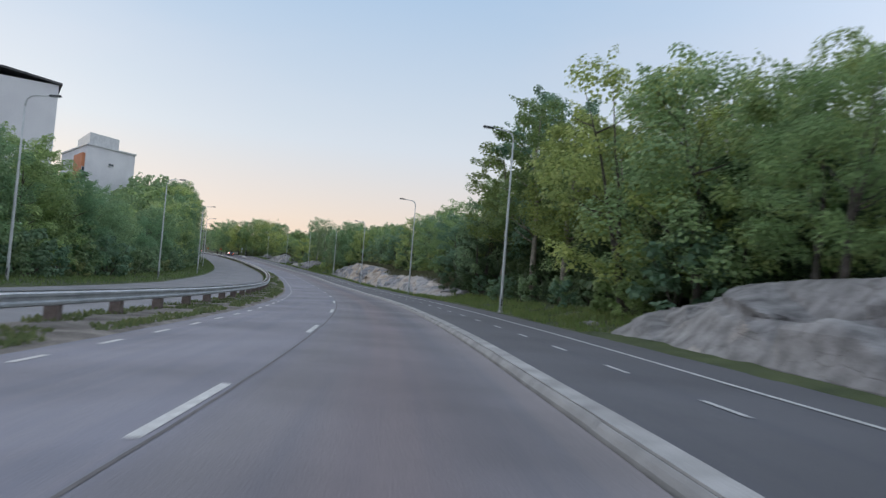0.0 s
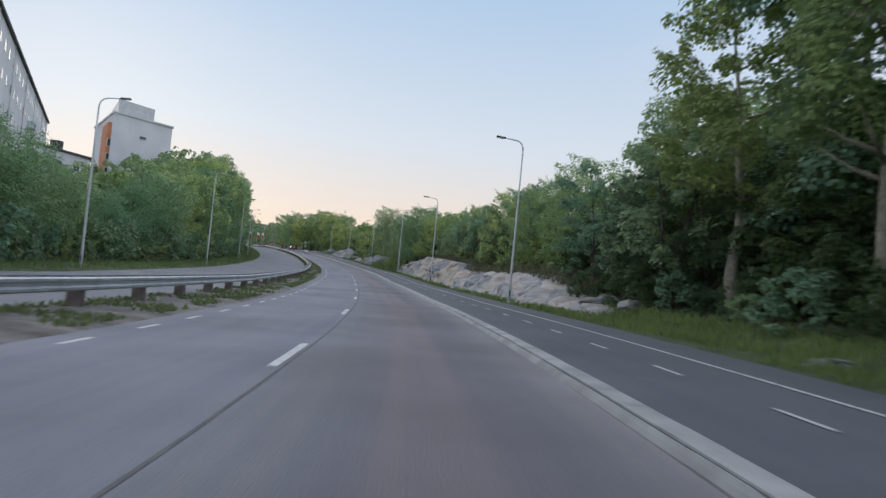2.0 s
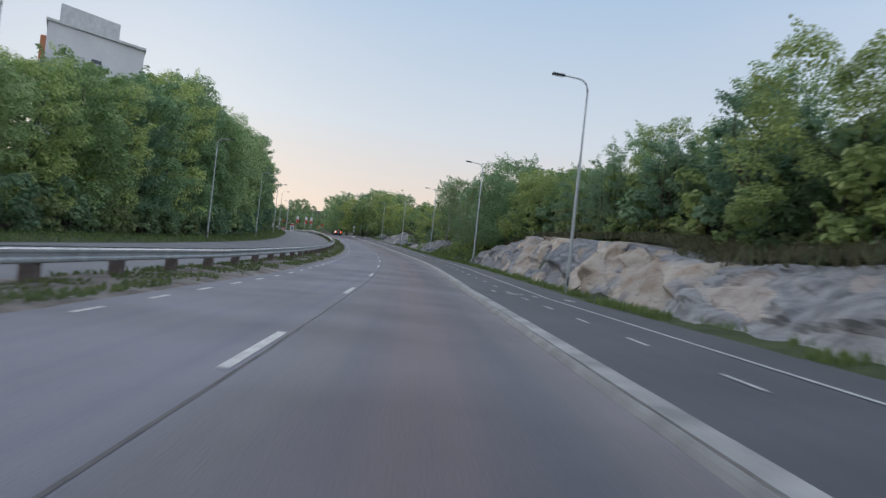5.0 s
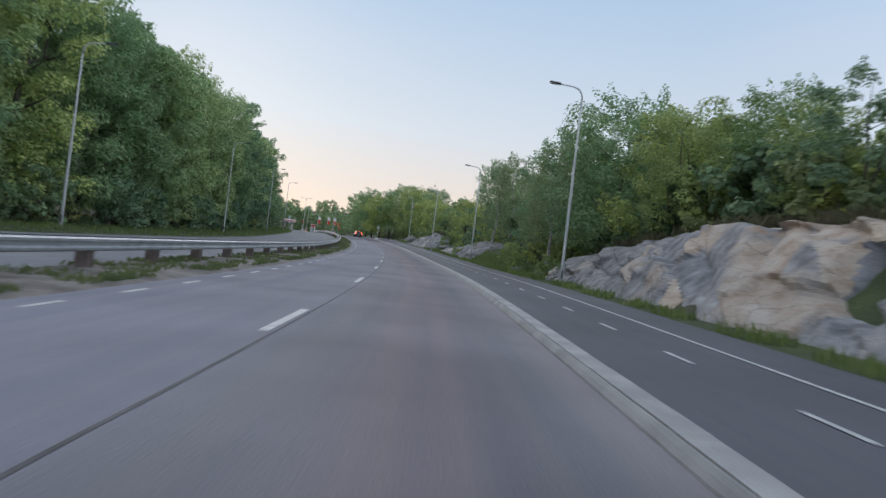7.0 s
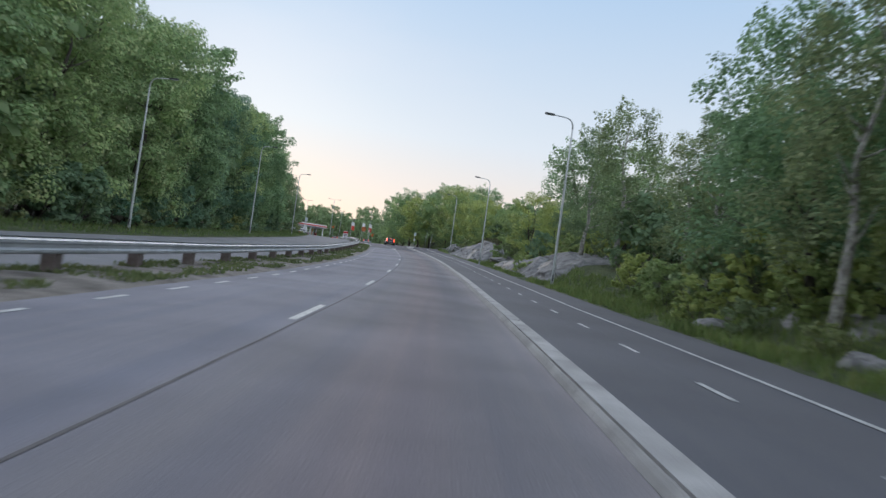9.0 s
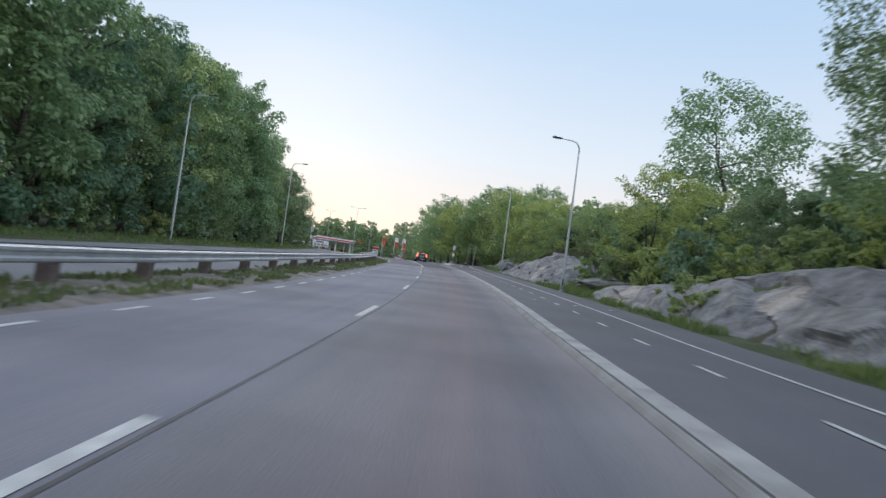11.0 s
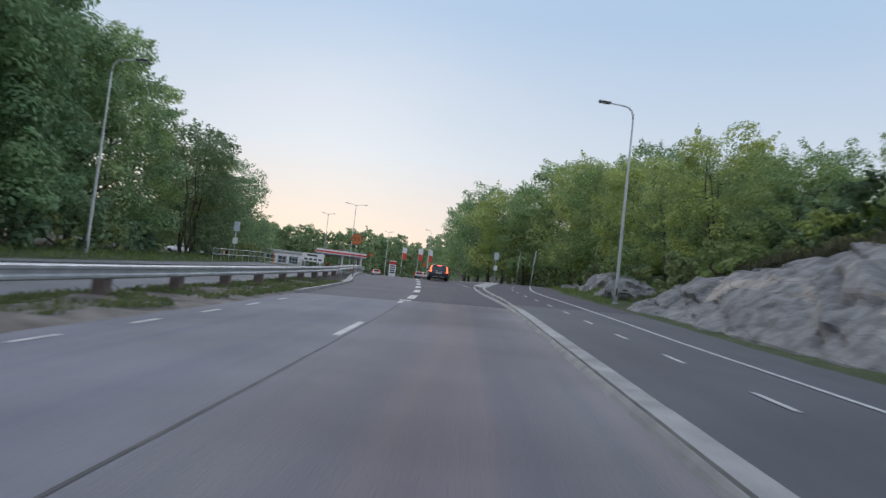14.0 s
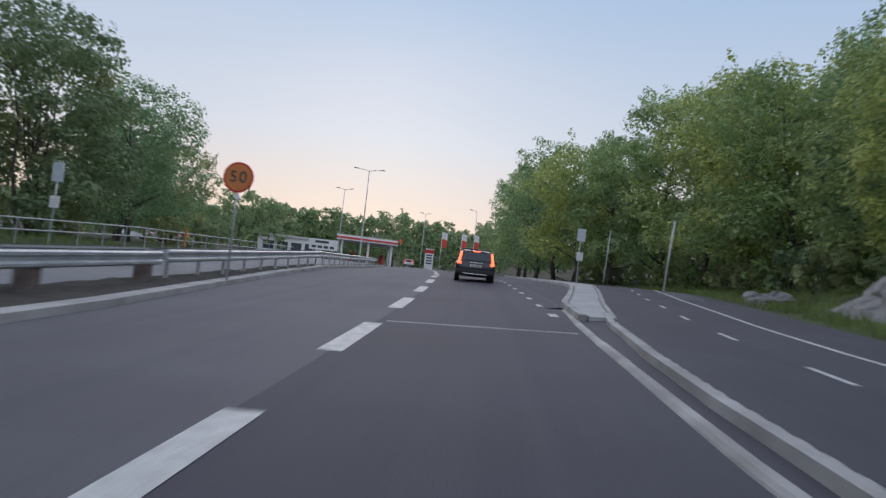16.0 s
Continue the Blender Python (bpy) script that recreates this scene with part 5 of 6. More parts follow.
blades("far_verge_grass", spots_on(15, 300, -21, -15.4, 16000, 6, -0.3), 0.32, "green grass in front of the trees", 6, broad=0.03)
blades("median_weeds", spots_on(-5, 120, -6.4, -3.9, 12500, 7, -0.05, lambda s, d: 0.05) + spots_on(120, 228, -6.4, -3.95, 14000, 8, -0.06, lambda s, d: 0.05) + spots_on(228, 271, -6.4, -3.9, 7500, 9, -0.12, lambda s, d: 0.05), 0.13, "weeds and grass growing under the guardrail", 7, 0.9, 0.035, WEED)

# ---- boulders ----
for a, b, size, seed in ((28.5, 10.9, (0.4, 0.6, 0.22), 1), (46, 10.4, (0.5, 0.7, 0.25), 2), (66.4, 12.3, (0.8, 1.6, 0.6), 3), (63.2, 12.5, (0.7, 1.1, 0.5), 4), (163.5, 10.6, (0.5, 0.8, 0.4), 5), (171, 10.5, (0.5, 0.7, 0.35), 7), (153, 10.6, (0.6, 0.9, 0.4), 8), (157.5, 10.8, (0.7, 0.9, 0.5), 9), (270.5, 11.6, (1.2, 1.5, 0.8), 10), (273, 11.9, (1.4, 1.7, 0.9), 11), (292.5, 10.7, (0.9, 1.5, 0.6), 15), (230, 12.6, (1.3, 2.2, 0.55), 16), (233.5, 12.2, (0.9, 1.4, 0.5), 17)):
    boulder(a, b, size, seed)


# ---- street lamps ----
def street_lamp(s, d, toward, height=10.4, reach=1.6, label="tall grey steel street lamp with curved arm", base=0.0, double=False):
    lamp = thing("street_lamp", stand(s, d, base), label, "street lamp", "street lamps along the road")
    pole = [(0, 0, -0.3), (0, 0, 0.9), (0, 0, 1.0), (0, 0, height * 0.62), (0, 0, height * 0.64), (0, 0, height - (0.65 if not double else 0.05))]
    rad = [0.1, 0.095, 0.085, 0.07, 0.055, 0.048]
    linked("pole", tubes([tube(pole, rad, 12)]), STEEL, lamp, smooth=True)
    box_part("service_door", (0.07, 0.012, 0.4), (0, -0.093, 0.6), DARK, lamp, bevel=0.004)
    linked("base_collar", tubes([tube([(0, 0, -0.05), (0, 0, 0.06), (0, 0, 0.12)], [0.17, 0.17, 0.11], 12)]), CONCRETE, lamp)
    for k in (1, -1) if double else (1,):
        t = toward * k
        if double:
            arm, ar = [(0, 0, height - 0.1), (t * 0.5, 0, height + 0.02), (t * reach, 0, height + 0.12)], [0.04, 0.035, 0.03]
        else:
            arm = [(0, 0, height - 0.66), (t * 0.02, 0, height - 0.42), (t * 0.1, 0, height - 0.22), (t * 0.26, 0, height - 0.07), (t * 0.5, 0, height), (t * (reach - 0.4), 0, height + 0.06)]
            ar = [0.048, 0.046, 0.044, 0.042, 0.038, 0.032]
        linked("arm", tubes([tube(arm, ar, 10)]), STEEL, lamp, smooth=True)
        bm = bmesh.new()
        block(bm, (0.62, 0.24, 0.1), (t * (reach - 0.1), 0, height + 0.09 + (0.05 if double else 0)), (0, -4 * t, 0), 0.035)
        head = linked("lamp_head", bm, DARK if not double else STEEL, lamp)
        box_part("lens", (0.42, 0.17, 0.02), (t * (reach - 0.05), 0, height + 0.03 + (0.05 if double else 0)), LENS, head, (0, -4 * t, 0), 0.005)
    return lamp


for s, d in ((38.3, 9.25), (75.8, 9.6), (115.7, 9.3), (152.4, 9.5), (192.0, 9.6), (228.0, 9.05), (268.0, 9.95)):
    street_lamp(s, d, -1, 9.7 if s == 228.0 else 9.95 if s > 260 else 10.4)
for s, d in ((41.0, -17.8), (76.3, -16.6), (112.2, -16.3), (156.0, -17.6), (197.0, -18.0), (232.0, -17.5), (269.5, -17.0)):
    street_lamp(s, d, 1)
def plain_pole(s, d, height, lean):
    post = thing("utility_pole", stand(s, d), "thin grey steel pole leaning among the trees", "pole", "poles by the path")
    linked("post", tubes([tube([(0, 0, -0.3), (lean * 0.5, 0, height * 0.5), (lean, 0, height)], [0.055, 0.05, 0.045], 10)]), STEEL, post, smooth=True)
    linked("cap", tubes([tube([(lean, 0, height), (lean, 0, height + 0.05)], [0.075, 0.03], 10)]), DARK, post)


plain_pole(296.5, 10.25, 3.3, 0.25)
plain_pole(322.0, 13.6, 4.6, 0.2)
street_lamp(346, -8.5, 1, 10.9, 1.6, "tall grey street lamp with two arms", 0, True)
street_lamp(377, -14, 1, 11.5, 1.2, "tall grey street lamp with two arms", 0, True)
street_lamp(393, 9.2, -1, 11.5, 1.2, "tall grey street lamp at the junction")
street_lamp(404, 0.0, 1, 11.0, 0.9, "grey street lamp with short arms at the junction", 0, True)
for s, d in ((352, -36), (356, -37.5)):
    street_lamp(s, d, 1, 7.5, 0.8, "slim grey lamp of the fuel station", 0, True)


# ---- guardrails ----
WAVE = [(0.0, 0.0), (0.045, 0.035), (0.045, 0.085), (0.0, 0.125), (0.0, 0.185), (0.045, 0.225), (0.045, 0.275), (0.0, 0.31)]


def guardrail(a, b, off, gap, post_size, post_mat, rail_mat, label, both=True, low=0.46):
    rail = thing("guardrail", pose(0, 0, 0), label, "guardrail", "guardrails in the median")
    st = steps(a, b, 1.0)
    for side in (1, -1) if both else (1,):
        outer = [(side * (0.2 + x), low + h) for x, h in WAVE]
        inner = [(side * (0.2 + x - 0.006), low + h) for x, h in reversed(WAVE)]
        linked("rail", along(outer + inner, st, off, True), rail_mat, rail, "corrugated galvanised steel rail")
    spot = a + 0.5
    pm = block(bmesh.new(), (post_size[0], post_size[1], 1.15), (0, 0, 0.12), bevel=0.012)
    first = None
    while spot < b:
        m = stand(spot, off(spot), 0.0)
        if first is None:
            first = linked("post", pm, post_mat, rail)
            first.matrix_basis = m
            sp = linked("spacer", block(bmesh.new(), (0.4, 0.1, 0.2), (0, 0, low + 0.155), bevel=0.01), GALV, rail)
            sp.matrix_basis = m
        else:
            for src in (first, sp):
                o = new(src.name.split(".")[0], src.data)
                o.parent, o.matrix_basis = rail, m
        spot += gap
    return rail


rail_line = lambda s: float(np.interp(s, [-70, 262, 281, 300, 345], [-5.75, -5.75, -5.75, -6.0, -6.3]))
guardrail(-59.9, 281, rail_line, 4.0, (0.3, 0.3), POST, GALV, "long double-sided steel guardrail on weathered brown posts")
guardrail(281.3, 338, rail_line, 2.0, (0.07, 0.12), STEEL, GALV, "new steel guardrail on thin galvanised posts", low=0.5)


# ---- signs ----
def disc(bm, r, y, thick=0.012, sides=40):
    bmesh.ops.create_cone(bm, cap_ends=True, segments=sides, radius1=r, radius2=r, depth=thick, matrix=pose(0, y, 0, 90, 0, 0))
    return bm


def letters(text, size, mat, parent, at):
    cu = bpy.data.curves.new("digits", "FONT")
    cu.body, cu.size, cu.align_x, cu.align_y, cu.extrude, cu.offset = text, size, "CENTER", "CENTER", 0.002, 0.006
    tmp = new("digits", cu)
    me = bpy.data.meshes.new_from_object(tmp.evaluated_get(bpy.context.evaluated_depsgraph_get()))
    bpy.data.objects.remove(tmp)
    ob = linked("digit", me, mat, parent, "dark speed digit")
    ob.matrix_basis = pose(*at, 90, 0, 0)
    return ob


def speed_sign(s, d):
    sign = thing("speed_sign", stand(s, d), "round orange fifty speed limit sign on pole", "road sign")
    linked("pole", tubes([tube([(0, 0, -0.3), (0, 0, 2.0), (0, 0, 3.1)], [0.032, 0.03, 0.03], 10)]), GALV, sign, smooth=True)
    plate = linked("plate", disc(bmesh.new(), 0.4, -0.045), RED, sign, "dark red rim")
    plate.location = (0, 0, 2.78)
    face = linked("face", disc(bmesh.new(), 0.345, -0.053), ORANGE, plate, "orange reflective face")
    letters("5", 0.42, DARK, plate, (-0.125, -0.0625, 0))
    letters("0", 0.42, DARK, plate, (0.125, -0.0625, 0))
    box_part("clamp", (0.09, 0.06, 0.05), (0, -0.01, 2.98), GALV, sign, bevel=0.006)
    box_part("clamp", (0.09, 0.06, 0.05), (0, -0.01, 2.58), GALV, sign, bevel=0.006)
    lamp = linked("warning_lamp", disc(bmesh.new(), 0.07, 0.0, 0.07, 16), WHITE, sign)
    lamp.location = (0.02, -0.04, 2.28)


speed_sign(283.1, -4.72)


def panel_pole(s, d, height, label, panels, base=0.0):
    pole = thing("stop_sign_pole", stand(s, d, base), label, "bus stop sign", "bus stop poles")
    linked("pole", tubes([tube([(0, 0, -0.3), (0, 0, 1.5), (0, 0, height)], [0.04, 0.038, 0.038], 10)]), GALV, pole, smooth=True)
    for z, w, h, mat in panels:
        p = box_part("panel", (w, 0.05, h), (0.03, -0.06, z), mat, pole, bevel=0.015, label="pale blue-white sign panel")
        box_part("panel_frame", (w + 0.03, 0.03, 0.03), (0.03, -0.06, z + h / 2), STEEL, p, bevel=0.005)
    return pole


panel_pole(293.9, -16.0, 3.5, "bus stop pole with two pale panels", [(3.0, 0.5, 0.8, BLUEWHITE), (1.75, 0.42, 0.5, WHITE)])
panel_pole(307.4, 8.4, 3.3, "bus stop pole with pale panels on the island", [(2.9, 0.5, 0.75, BLUEWHITE), (1.6, 0.4, 0.5, WHITE)], 0.05)
panel_pole(340.2, 18.95, 2.1, "low path sign on a thin pole", [(1.8, 0.35, 0.5, WHITE)])


def work_sign(s, d, h=2.3):
    sign = thing("work_sign", stand(s, d), "orange triangular roadworks sign on a pole", "road sign", "roadworks signs")
    linked("pole", tubes([tube([(0, 0, -0.3), (0, 0, h)], [0.03, 0.03], 8)]), GALV, sign)
    bm = bmesh.new()
    bmesh.ops.create_cone(bm, cap_ends=True, segments=3, radius1=0.62, radius2=0.62, depth=0.02, matrix=pose(0, -0.04, h - 0.2, 90, 0, 0) @ pose(0, 0, 0, 0, 0, 90))
    tri = linked("plate", bm, RED, sign)
    bm = bmesh.new()
    bmesh.ops.create_cone(bm, cap_ends=True, segments=3, radius1=0.48, radius2=0.48, depth=0.02, matrix=pose(0, -0.05, h - 0.2, 90, 0, 0) @ pose(0, 0, 0, 0, 0, 90))
    linked("face", bm, ORANGE, tri)


work_sign(385, -4.2, 4.6)
work_sign(352, 4.2, 2.6)


def flag(s, d, height):
    f = thing("flag", stand(s, d), "white and red flag on a white pole", "flag", "flags of the fuel station")
    linked("pole", tubes([tube([(0, 0, -0.3), (0, 0, height)], [0.06, 0.035], 10)]), WHITE, f, smooth=True)
    for name, z0, z1, mat in (("upper_cloth", height - 0.15, height - 1.45, CLOTHW), ("lower_cloth", height - 1.45, height - 3.0, CLOTHR)):
        verts, faces = [], []
        for i in range(9):
            x = 0.05 + 1.0 * i / 8
            y = 0.09 * math.sin(i * 1.2 + s) * (i / 8)
            for j in range(4):
                z = z0 + (z1 - z0) * j / 3 - 0.25 * (i / 8) ** 2
                verts += [(x, y - 0.006, z)]
        n = len(verts)
        verts += [(x, y + 0.012, z) for x, y, z in verts]
        for i in range(8):
            for j in range(3):
                a = i * 4 + j
                faces += [(a, a + 4, a + 5, a + 1), (n + a, n + a + 1, n + a + 5, n + a + 4)]
        linked(name, joined(verts, faces), mat, f, smooth=True)


for s, d in ((400, 3.6), (400.5, 7.5), (401, 9.95)):
    flag(s, d, 7.6)


# ---- railing on the far footway ----
railing = thing("pipe_railing", pose(0, 0, 0), "pale galvanised two-bar pipe railing by the footway", "railing")
rl = lambda s: float(np.interp(s, [287, 300, 320, 340], [-15.8, -15.2, -14.2, -13.6]))
for h in (0.55, 1.0):
    linked("rail", tubes([tube([place(s, rl(s), h) for s in steps(287, 332, 1.5)], [0.028] * len(steps(287, 332, 1.5)), 8)]), GALV, railing, smooth=True)
post_mesh = tubes([tube([(0, 0, -0.2), (0, 0, 1.0)], [0.028, 0.028], 8)])
for s in np.arange(287, 332.1, 2.0):
    p = linked("post", post_mesh, GALV, railing)
    p.location = place(s, rl(s), 0)
marker = thing("marker_post", stand(305, -14.6), "thin orange marker post at the railing", "marker post")
linked("post", tubes([tube([(0, 0, -0.2), (0, 0, 1.3)], [0.05, 0.05], 8)]), ORANGE, marker)


# ---- cars ----
def lathe_y(rings, sides=24):
    """Rings of (y, radius) round the y axis."""
    verts, faces = [], []
    for y, r in rings:
        verts += [(r * math.cos(2 * math.pi * k / sides), y, r * math.sin(2 * math.pi * k / sides)) for k in range(sides)]
    for i in range(len(rings) - 1):
        for k in range(sides):
            a, b = i * sides + k, i * sides + (k + 1) % sides
            faces.append((a, b, b + sides, a + sides))
    faces += [tuple(range(sides)), tuple(range((len(rings) - 1) * sides, len(rings) * sides))[::-1]]
    return joined(verts, faces)


def car_shell(rows, power=4.0, sides=28, taper=0.0):
    """Cross-sections along y: y, half width, bottom, top; rounded corners."""
    verts, faces = [], []
    for y, w, z0, z1 in rows:
        for k in range(sides):
            a = 2 * math.pi * (k + 0.5) / sides
            c, s_ = math.cos(a), math.sin(a)
            e = 2 / power
            up = abs(s_) ** e * (1 if s_ > 0 else -1)
            verts.append((w * (1 - taper * (up + 1) * (z1 - z0) / 1.4) * abs(c) ** e * (1 if c > 0 else -1), y, (z0 + z1) / 2 + (z1 - z0) / 2 * up))
    for i in range(len(rows) - 1):
        for k in range(sides):
            a, b = i * sides + k, i * sides + (k + 1) % sides
            faces.append((a, a + sides, b + sides, b))
    faces += [tuple(range(sides)), tuple(range((len(rows) - 1) * sides, len(rows) * sides))[::-1]]
    return joined(verts, faces)


def estate_car(m, paint, label, lights, name="car"):
    """A tall estate car; y runs forward, its tail at y = 0."""
    car = thing(name, m, label, "car")
    body = linked("body", car_shell([(0.0, 0.80, 0.42, 0.86), (0.05, 0.88, 0.34, 0.95), (0.35, 0.91, 0.28, 0.98), (1.0, 0.92, 0.24, 0.98), (2.8, 0.92, 0.24, 0.96), (3.5, 0.91, 0.24, 0.92), (4.3, 0.88, 0.27, 0.84), (4.65, 0.78, 0.32, 0.72), (4.72, 0.68, 0.38, 0.64)], 5.0), paint, car, smooth=True)
    cabin = linked("cabin", car_shell([(0.10, 0.86, 0.8, 0.99), (0.18, 0.88, 0.8, 1.25), (0.34, 0.87, 0.8, 1.42), (0.7, 0.86, 0.8, 1.47), (1.8, 0.86, 0.8, 1.49), (2.6, 0.85, 0.8, 1.43), (3.0, 0.84, 0.8, 1.25), (3.5, 0.76, 0.8, 0.98)], 4.5, taper=0.2), paint, car, smooth=True)
    box_part("rear_window", (1.18, 0.02, 0.40), (0, 0.135, 1.17), GLASS, cabin, (-18, 0, 0), 0.008, "dark tinted glass")
    for x in (-1, 1):
        for y0, y1 in ((0.55, 1.35), (1.45, 2.25), (2.3, 2.95)):
            box_part("side_window", (0.02, y1 - y0, 0.33), (x * 0.765, (y0 + y1) / 2, 1.2), GLASS, cabin, (0, -x * 14, 0), 0.006)
        box_part("roof_rail", (0.04, 2.0, 0.04), (x * 0.6, 1.3, 1.5), DARK, cabin, bevel=0.012)
        box_part("tail_light", (0.1, 0.09, 0.46), (x * 0.725, 0.11, 1.12), lights, car, (-14, -x * 9, x * 6), 0.025, "glowing red upright lamp")
        box_part("lower_light", (0.19, 0.07, 0.13), (x * 0.75, 0.035, 0.84), lights, car, (0, 0, x * 12), 0.025, "glowing red corner lamp")
        # the reflectors hold no lamp; a faint red glow is put in their material
        box_part("reflector", (0.16, 0.02, 0.04), (x * 0.62, 0.0, 0.5), TAILDIM, car, bevel=0.006)
        mirror = box_part("wing_mirror", (0.2, 0.1, 0.13), (x * 0.99, 2.75, 1.02), paint, car, bevel=0.03)
        for y in (0.95, 3.75):
            wheel = thing("wheel", pose(x * 0.8, y, 0.33), "", "")
            wheel.parent = car
            tyre = linked("tyre", lathe_y([(-0.1, 0.25), (-0.11, 0.31), (-0.07, 0.33), (0.07, 0.33), (0.11, 0.31), (0.1, 0.25)]), RUBBER, wheel, smooth=True)
            tyre.rotation_euler = (0, 0, radians(90))
            rim = linked("rim", lathe_y([(-0.09, 0.1), (-0.1, 0.24), (0.1, 0.24), (0.09, 0.1)]), CARSILVER, wheel)
            rim.rotation_euler = (0, 0, radians(90))
    box_part("third_brake_light", (0.34, 0.03, 0.035), (0, 0.235, 1.395), lights, car, bevel=0.006)
    box_part("spoiler", (1.16, 0.26, 0.035), (0, 0.3, 1.475), paint, cabin, (-6, 0, 0), 0.012)
    box_part("wiper", (0.5, 0.02, 0.02), (0.06, 0.085, 1.0), CARBLACK, car, (0, 6, 0), 0.004)
    box_part("bumper", (1.76, 0.16, 0.2), (0, 0.02, 0.46), CARBLACK, car, bevel=0.05)
    box_part("skid_strip", (1.1, 0.03, 0.05), (0, -0.065, 0.37), CHROME, car, bevel=0.01)
    box_part("tailgate_handle", (0.62, 0.03, 0.05), (0, 0.0, 0.88), CHROME, car, bevel=0.01)
    pl = box_part("number_plate", (0.52, 0.015, 0.11), (0, -0.005, 0.74), PLATE, car, bevel=0.004)
    for k in range(6):
        box_part("plate_bar", (0.04, 0.006, 0.07), (-0.19 + 0.075 * k, -0.0155, 0.74), CARBLACK, pl, bevel=0.0)
    return car


estate_car(stand(296.6, 1.85, 0.0), CARPAINT, "dark blue estate car with glowing brake lights", TAIL)
for s, d, paint, yaw, lab in ((344, -28, CARSILVER, 70, "silver estate car parked behind the trees"), (349, -33, CARWHITE, 80, "white estate car parked behind the trees"), (52, -34, CARSILVER, 85, "silver estate car parked behind the trees"), (66, -35, CARWHITE, 85, "white estate car parked behind the trees")):
    p = place(s, d)
    estate_car(pose(p.x, p.y, terrain(p.x, p.y) + 0.02, 0, 0, turned(s, yaw)), paint, lab, TAILDIM)
estate_car(stand(392, -2.4, 0.0), CARWHITE, "white estate car waiting at the junction", TAILDIM)
estate_car(stand(372, 5.4, -0.05, -20), CARSILVER, "silver estate car by the bus bay", TAILDIM)


# ---- houses ----
def prism(corners, z0, z1, base=None):
    """An upright solid on the given (s, d) corners, counter-clockwise from above."""
    pts = [place(s, d) for s, d in corners]
    n = len(pts)
    verts = [Vector((p.x, p.y, z0)) for p in pts] + [Vector((p.x, p.y, z1)) for p in pts]
    faces = [(i, (i + 1) % n, n + (i + 1) % n, n + i) for i in range(n)] + [tuple(range(n))[::-1], tuple(range(n, 2 * n))]
    return joined(verts, faces)


def wall_windows(parent, a, b, z_levels, count, size, skip=0.06):
    """Framed windows along the wall from a to b, (s, d) each."""
    p, q = place(*a), place(*b)
    way = (q - p)
    way.z = 0
    length = way.length
    yaw = math.degrees(math.atan2(way.y, way.x))
    for z in z_levels:
        for i in range(count):
            at = p + way * (skip + (1 - 2 * skip) * (i + 0.5) / count)
            w = thing("window", pose(at.x, at.y, z, 0, 0, yaw), "", "")
            w.parent = parent
            box_part("window_frame", (size[0], 0.16, size[1]), (0, 0, 0), WHITE, w, bevel=0.02)
            box_part("pane", (size[0] - 0.16, 0.18, size[1] - 0.16), (0, 0, 0), GLASS, w, bevel=0.005)
            box_part("sill", (size[0] + 0.1, 0.3, 0.05), (0, -0.04, -size[1] / 2 - 0.03), STEEL, w, bevel=0.01)


def wall_points(points, z0, z1):
    n = len(points)
    verts = [Vector((x, y, z0)) for x, y in points] + [Vector((x, y, z1)) for x, y in points]
    return joined(verts, [(i, (i + 1) % n, n + (i + 1) % n, n + i) for i in range(n)] + [tuple(range(n))[::-1], tuple(range(n, 2 * n))])


def block_house():
    """Long block whose side wall runs away from the road; low gable roof."""
    house = thing("apartment_house", pose(-39.5, 88.7, 0, 0, 0, 27.8), "tall white apartment block with dark roof edge", "house", "apartment blocks")
    # x runs from the gable's left corner (-12) to the near corner (0), y along the side wall
    linked("wall", wall_points([(0, 0), (0, 80), (-12, 80), (-12, 0)], -2, 21.6), PLASTER, house)
    verts = [(0.35, y, 21.6) for y in (-0.35, 80.35)] + [(-6, y, 22.45) for y in (-0.35, 80.35)] + [(-12.35, y, 21.6) for y in (-0.35, 80.35)]
    verts += [(x, y, z + 0.26) for x, y, z in verts]
    faces = [(0, 1, 3, 2), (2, 3, 5, 4), (6, 8, 9, 7), (8, 10, 11, 9), (0, 6, 7, 1), (4, 5, 11, 10), (0, 2, 8, 6), (2, 4, 10, 8), (1, 7, 9, 3), (3, 9, 11, 5)]
    linked("roof", joined(verts, faces), ROOF, house, "dark sheet-metal roof edge")
    for y in (6, 24, 44, 66):
        box_part("chimney", (0.9, 0.9, 1.3), (-3.5, y, 22.9), ROOF, house, bevel=0.04)
    for y in (7.5, 22, 37, 51, 66, 78):
        linked("downpipe", tubes([tube([(0.1, y, 0), (0.1, y, 21.6)], [0.06, 0.06], 8)]), STEEL, house)
    for k in range(2, 7):
        for i in range(20):
            y = 2.6 + i * 3.8
            w = new("window")
            w.parent, w.matrix_basis = house, pose(0, y, 2.2 + 2.9 * k, 0, 0, 90)
            box_part("window_frame", (0.95, 0.1, 1.15), (0, 0, 0), WHITE, w, bevel=0.02)
            box_part("pane", (0.8, 0.12, 1.0), (0, 0, 0), PANE, w, bevel=0.005)
    box_part("balcony", (1.1, 3.0, 1.0), (0.5, 46, 16.1), BLUEWHITE, house, bevel=0.03)


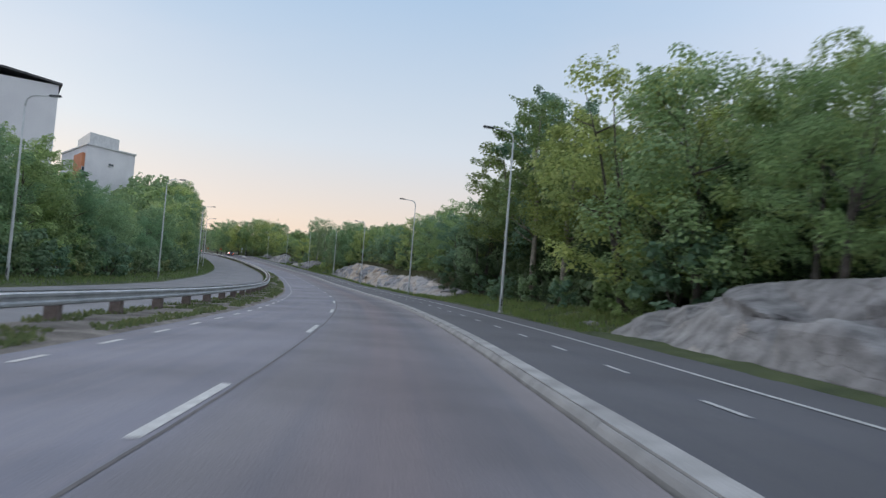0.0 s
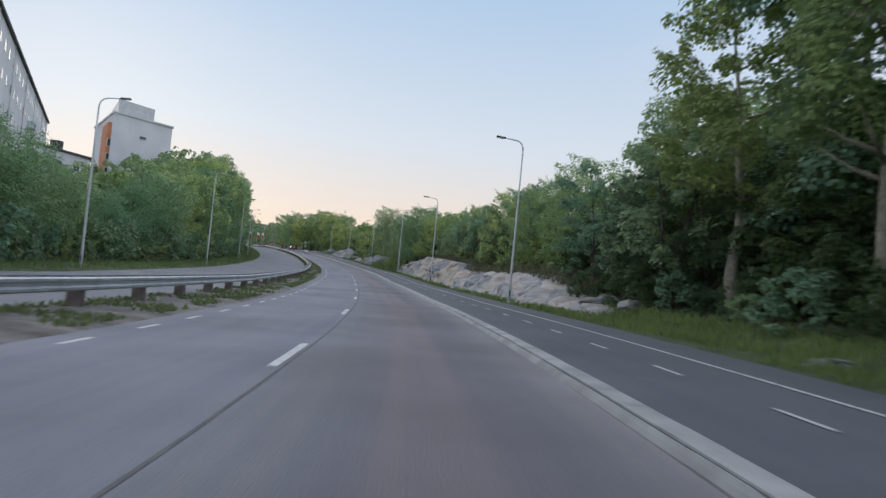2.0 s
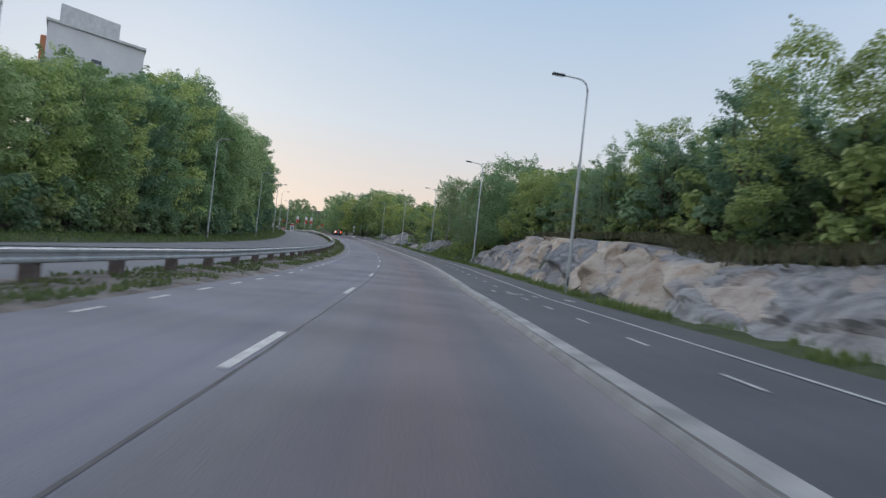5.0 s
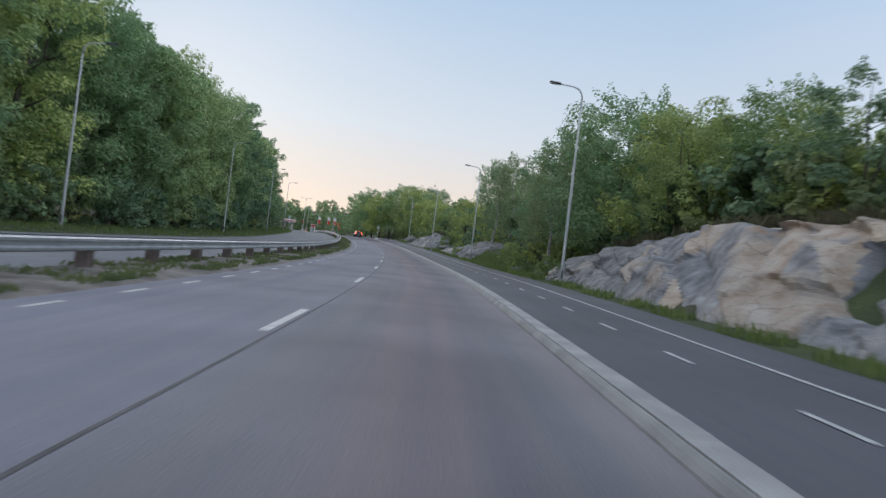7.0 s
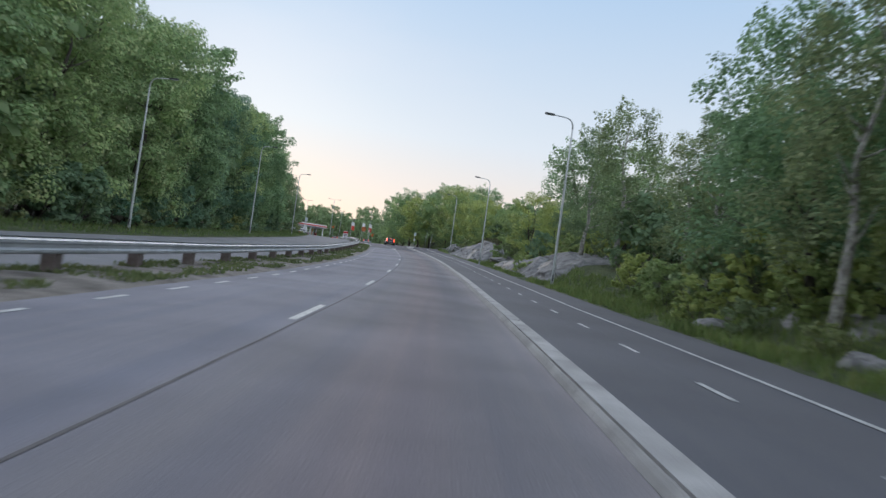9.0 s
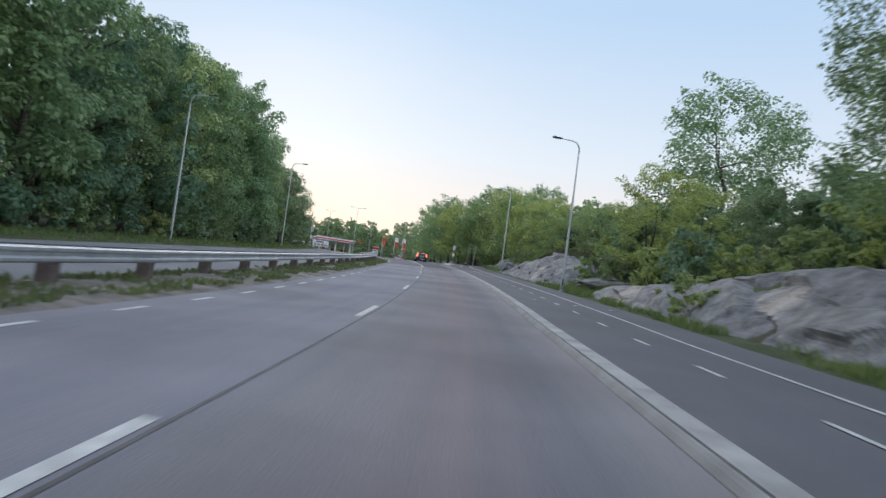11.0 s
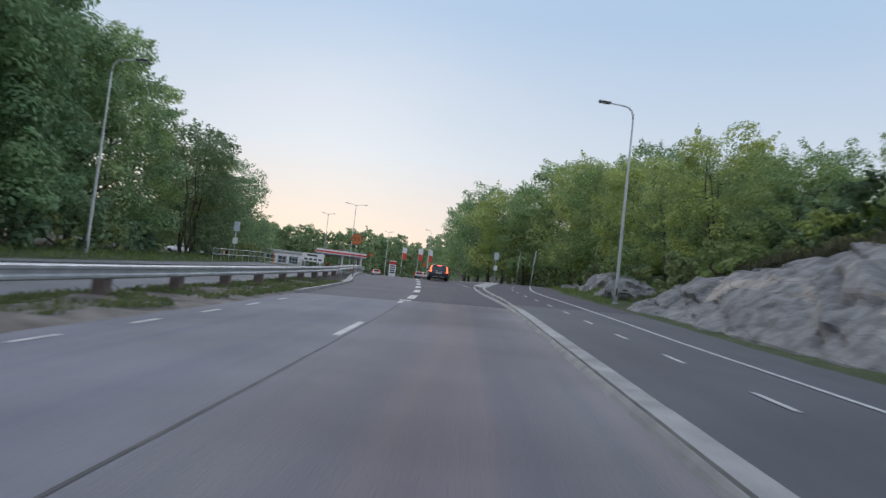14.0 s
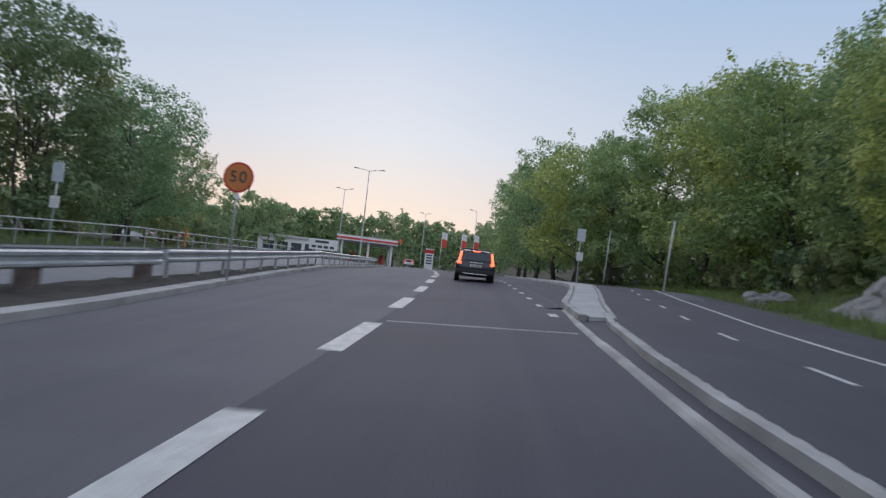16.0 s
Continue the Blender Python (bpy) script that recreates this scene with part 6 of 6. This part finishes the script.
def tower_house():
    house = thing("apartment_house", pose(0, 0, 0), "tall white tower block with orange side wall", "house", "apartment blocks")
    house.location = place(195, 0.6) - place(195, 0) + Vector((0, 0, 1.1))
    linked("wall", prism([(190, -36.5), (215, -44), (206, -55), (180, -46)], -2, 25.0), PLASTER, house)
    linked("roof", prism([(189.7, -36.2), (215.4, -43.9), (206.3, -55.4), (179.6, -46.1)], 25.0, 25.35), STEEL, house, "pale parapet edge")
    linked("penthouse", prism([(191, -40.5), (206, -45), (201, -51), (184, -46.2)], 25.35, 28.6), STEEL, house, "pale grey roof storey")
    linked("orange_wall", prism([(181.4, -46.1), (190, -49.2), (189.5, -50.0), (180.9, -47.1)], -2, 23.2), BRICKRED, house, "orange clad stair wall")
    wall_windows(house, (180, -46), (190, -36.5), [21.4], 1, (1.6, 0.7))
    wall_windows(house, (180.9, -47.1), (181.4, -46.15), [10.5 + 2.9 * k for k in range(4)], 1, (0.8, 1.6))
    top = float(np.interp(160, SG, ZR)) + 14.6
    low = thing("low_house", pose(0, 0, 0), "low white house with flat dark roof", "house")
    linked("wall", prism([(165, -45), (172, -47), (160, -60), (145, -52)], -2, top), PLASTER, low)
    box_part("chimney", (1.6, 1.2, 1.6), (*place(158, -48.5).xy, top + 1.0), ROOF, low, bevel=0.05)
    linked("roof", prism([(165.4, -44.6), (172.4, -47), (160, -60.6), (144.4, -52)], top, top + 0.4), ROOF, low)
    wall_windows(low, (145, -52), (165, -45), [top - 2.0, top - 4.9], 4, (1.6, 1.2))


block_house()
tower_house()


# ---- fuel station beyond the junction ----
def fuel_station():
    z = float(np.interp(400, SG, ZR))
    st = thing("fuel_station", pose(0, 0, 0), "white and red fuel station with flat canopy", "fuel station")
    cs = [(398, -16.5), (402, -4.8), (424, -6), (420, -18)]
    linked("canopy", prism([cs[0], cs[3], cs[2], cs[1]][::-1], z + 3.9, z + 4.9), WHITE, st, "white flat canopy")
    linked("red_band", prism([(397.9, -16.58), (401.9, -4.7), (424.1, -5.9), (420.1, -18.1)], z + 4.15, z + 4.5), RED, st, "red band round the canopy")
    for s, d in ((400, -15.5), (401.5, -10.5), (403, -6), (418, -17), (420, -11.5), (422, -7)):
        p = place(s, d)
        box_part("column", (0.35, 0.35, 5.0), (p.x, p.y, z + 1.45), WHITE, st, bevel=0.02)
    for s, d in ((408, -14), (409, -11), (410, -8)):
        p = place(s, d)
        pump = box_part("fuel_pump", (0.9, 0.5, 1.9), (p.x, p.y, z + 0.9), RED, st, bevel=0.05)
        box_part("pump_screen", (0.6, 0.52, 0.5), (p.x, p.y, z + 1.4), DARK, pump, bevel=0.01)
    shop = thing("shop", pose(0, 0, 0), "low white shop with a pale sign board", "shop")
    linked("wall", prism([(404, -20), (424, -22), (422, -34), (402, -32)], z - 1, z + 3.2), WHITE, shop)
    linked("roof", prism([(403.6, -19.6), (424.5, -21.7), (422.3, -34.5), (401.5, -32.3)], z + 3.2, z + 3.6), STEEL, shop)
    wall_windows(shop, (402, -32), (404, -20), [z + 1.5], 4, (2.2, 1.8))
    board = thing("sign_board", stand(370, -15.6), "pale station sign board with dark bars", "sign board")
    box_part("board", (4.2, 0.25, 1.6), (0, 0, 2.1), WHITE, board, bevel=0.03)
    for k in range(4):
        box_part("price_bar", (0.65, 0.02, 0.35), (-1.35 + 0.9 * k, -0.14, 1.75), DARK, board, bevel=0.0)
    box_part("name_bar", (2.0, 0.02, 0.35), (-0.2, -0.14, 2.5), DARK, board, bevel=0.0)
    for x in (-1.5, 1.5):
        box_part("leg", (0.14, 0.14, 1.9), (x, 0, 0.7), STEEL, board, bevel=0.01)
    pylon = thing("price_pylon", stand(395, 1.3), "white and red price pylon at the junction", "sign pylon")
    box_part("post", (1.6, 0.3, 3.9), (0, 0, 1.85), WHITE, pylon, bevel=0.03)
    box_part("red_panel", (1.62, 0.32, 0.7), (0, 0, 3.3), RED, pylon, bevel=0.02)
    for k in range(4):
        box_part("price_bar", (1.1, 0.02, 0.28), (0, -0.165, 2.6 - 0.5 * k), DARK, pylon, bevel=0.0)


fuel_station()
# an amber lamp glows in the garden behind the railing
lamp = thing("garden_lamp", stand(316, -27.0, 0.0), "small amber lamp on a short pole", "lamp")
linked("pole", tubes([tube([(0, 0, -0.5), (0, 0, 2.4)], [0.04, 0.035], 8)]), DARK, lamp)
box_part("lantern", (0.35, 0.25, 0.14), (0, 0, 2.45), AMBER, lamp, bevel=0.03, label="glowing amber lantern")
for ob in [o for o in scene.objects if o.name.startswith(("wheel", "window")) and o.parent]:
    for key in ("label", "category"):
        if key in ob:
            del ob[key]
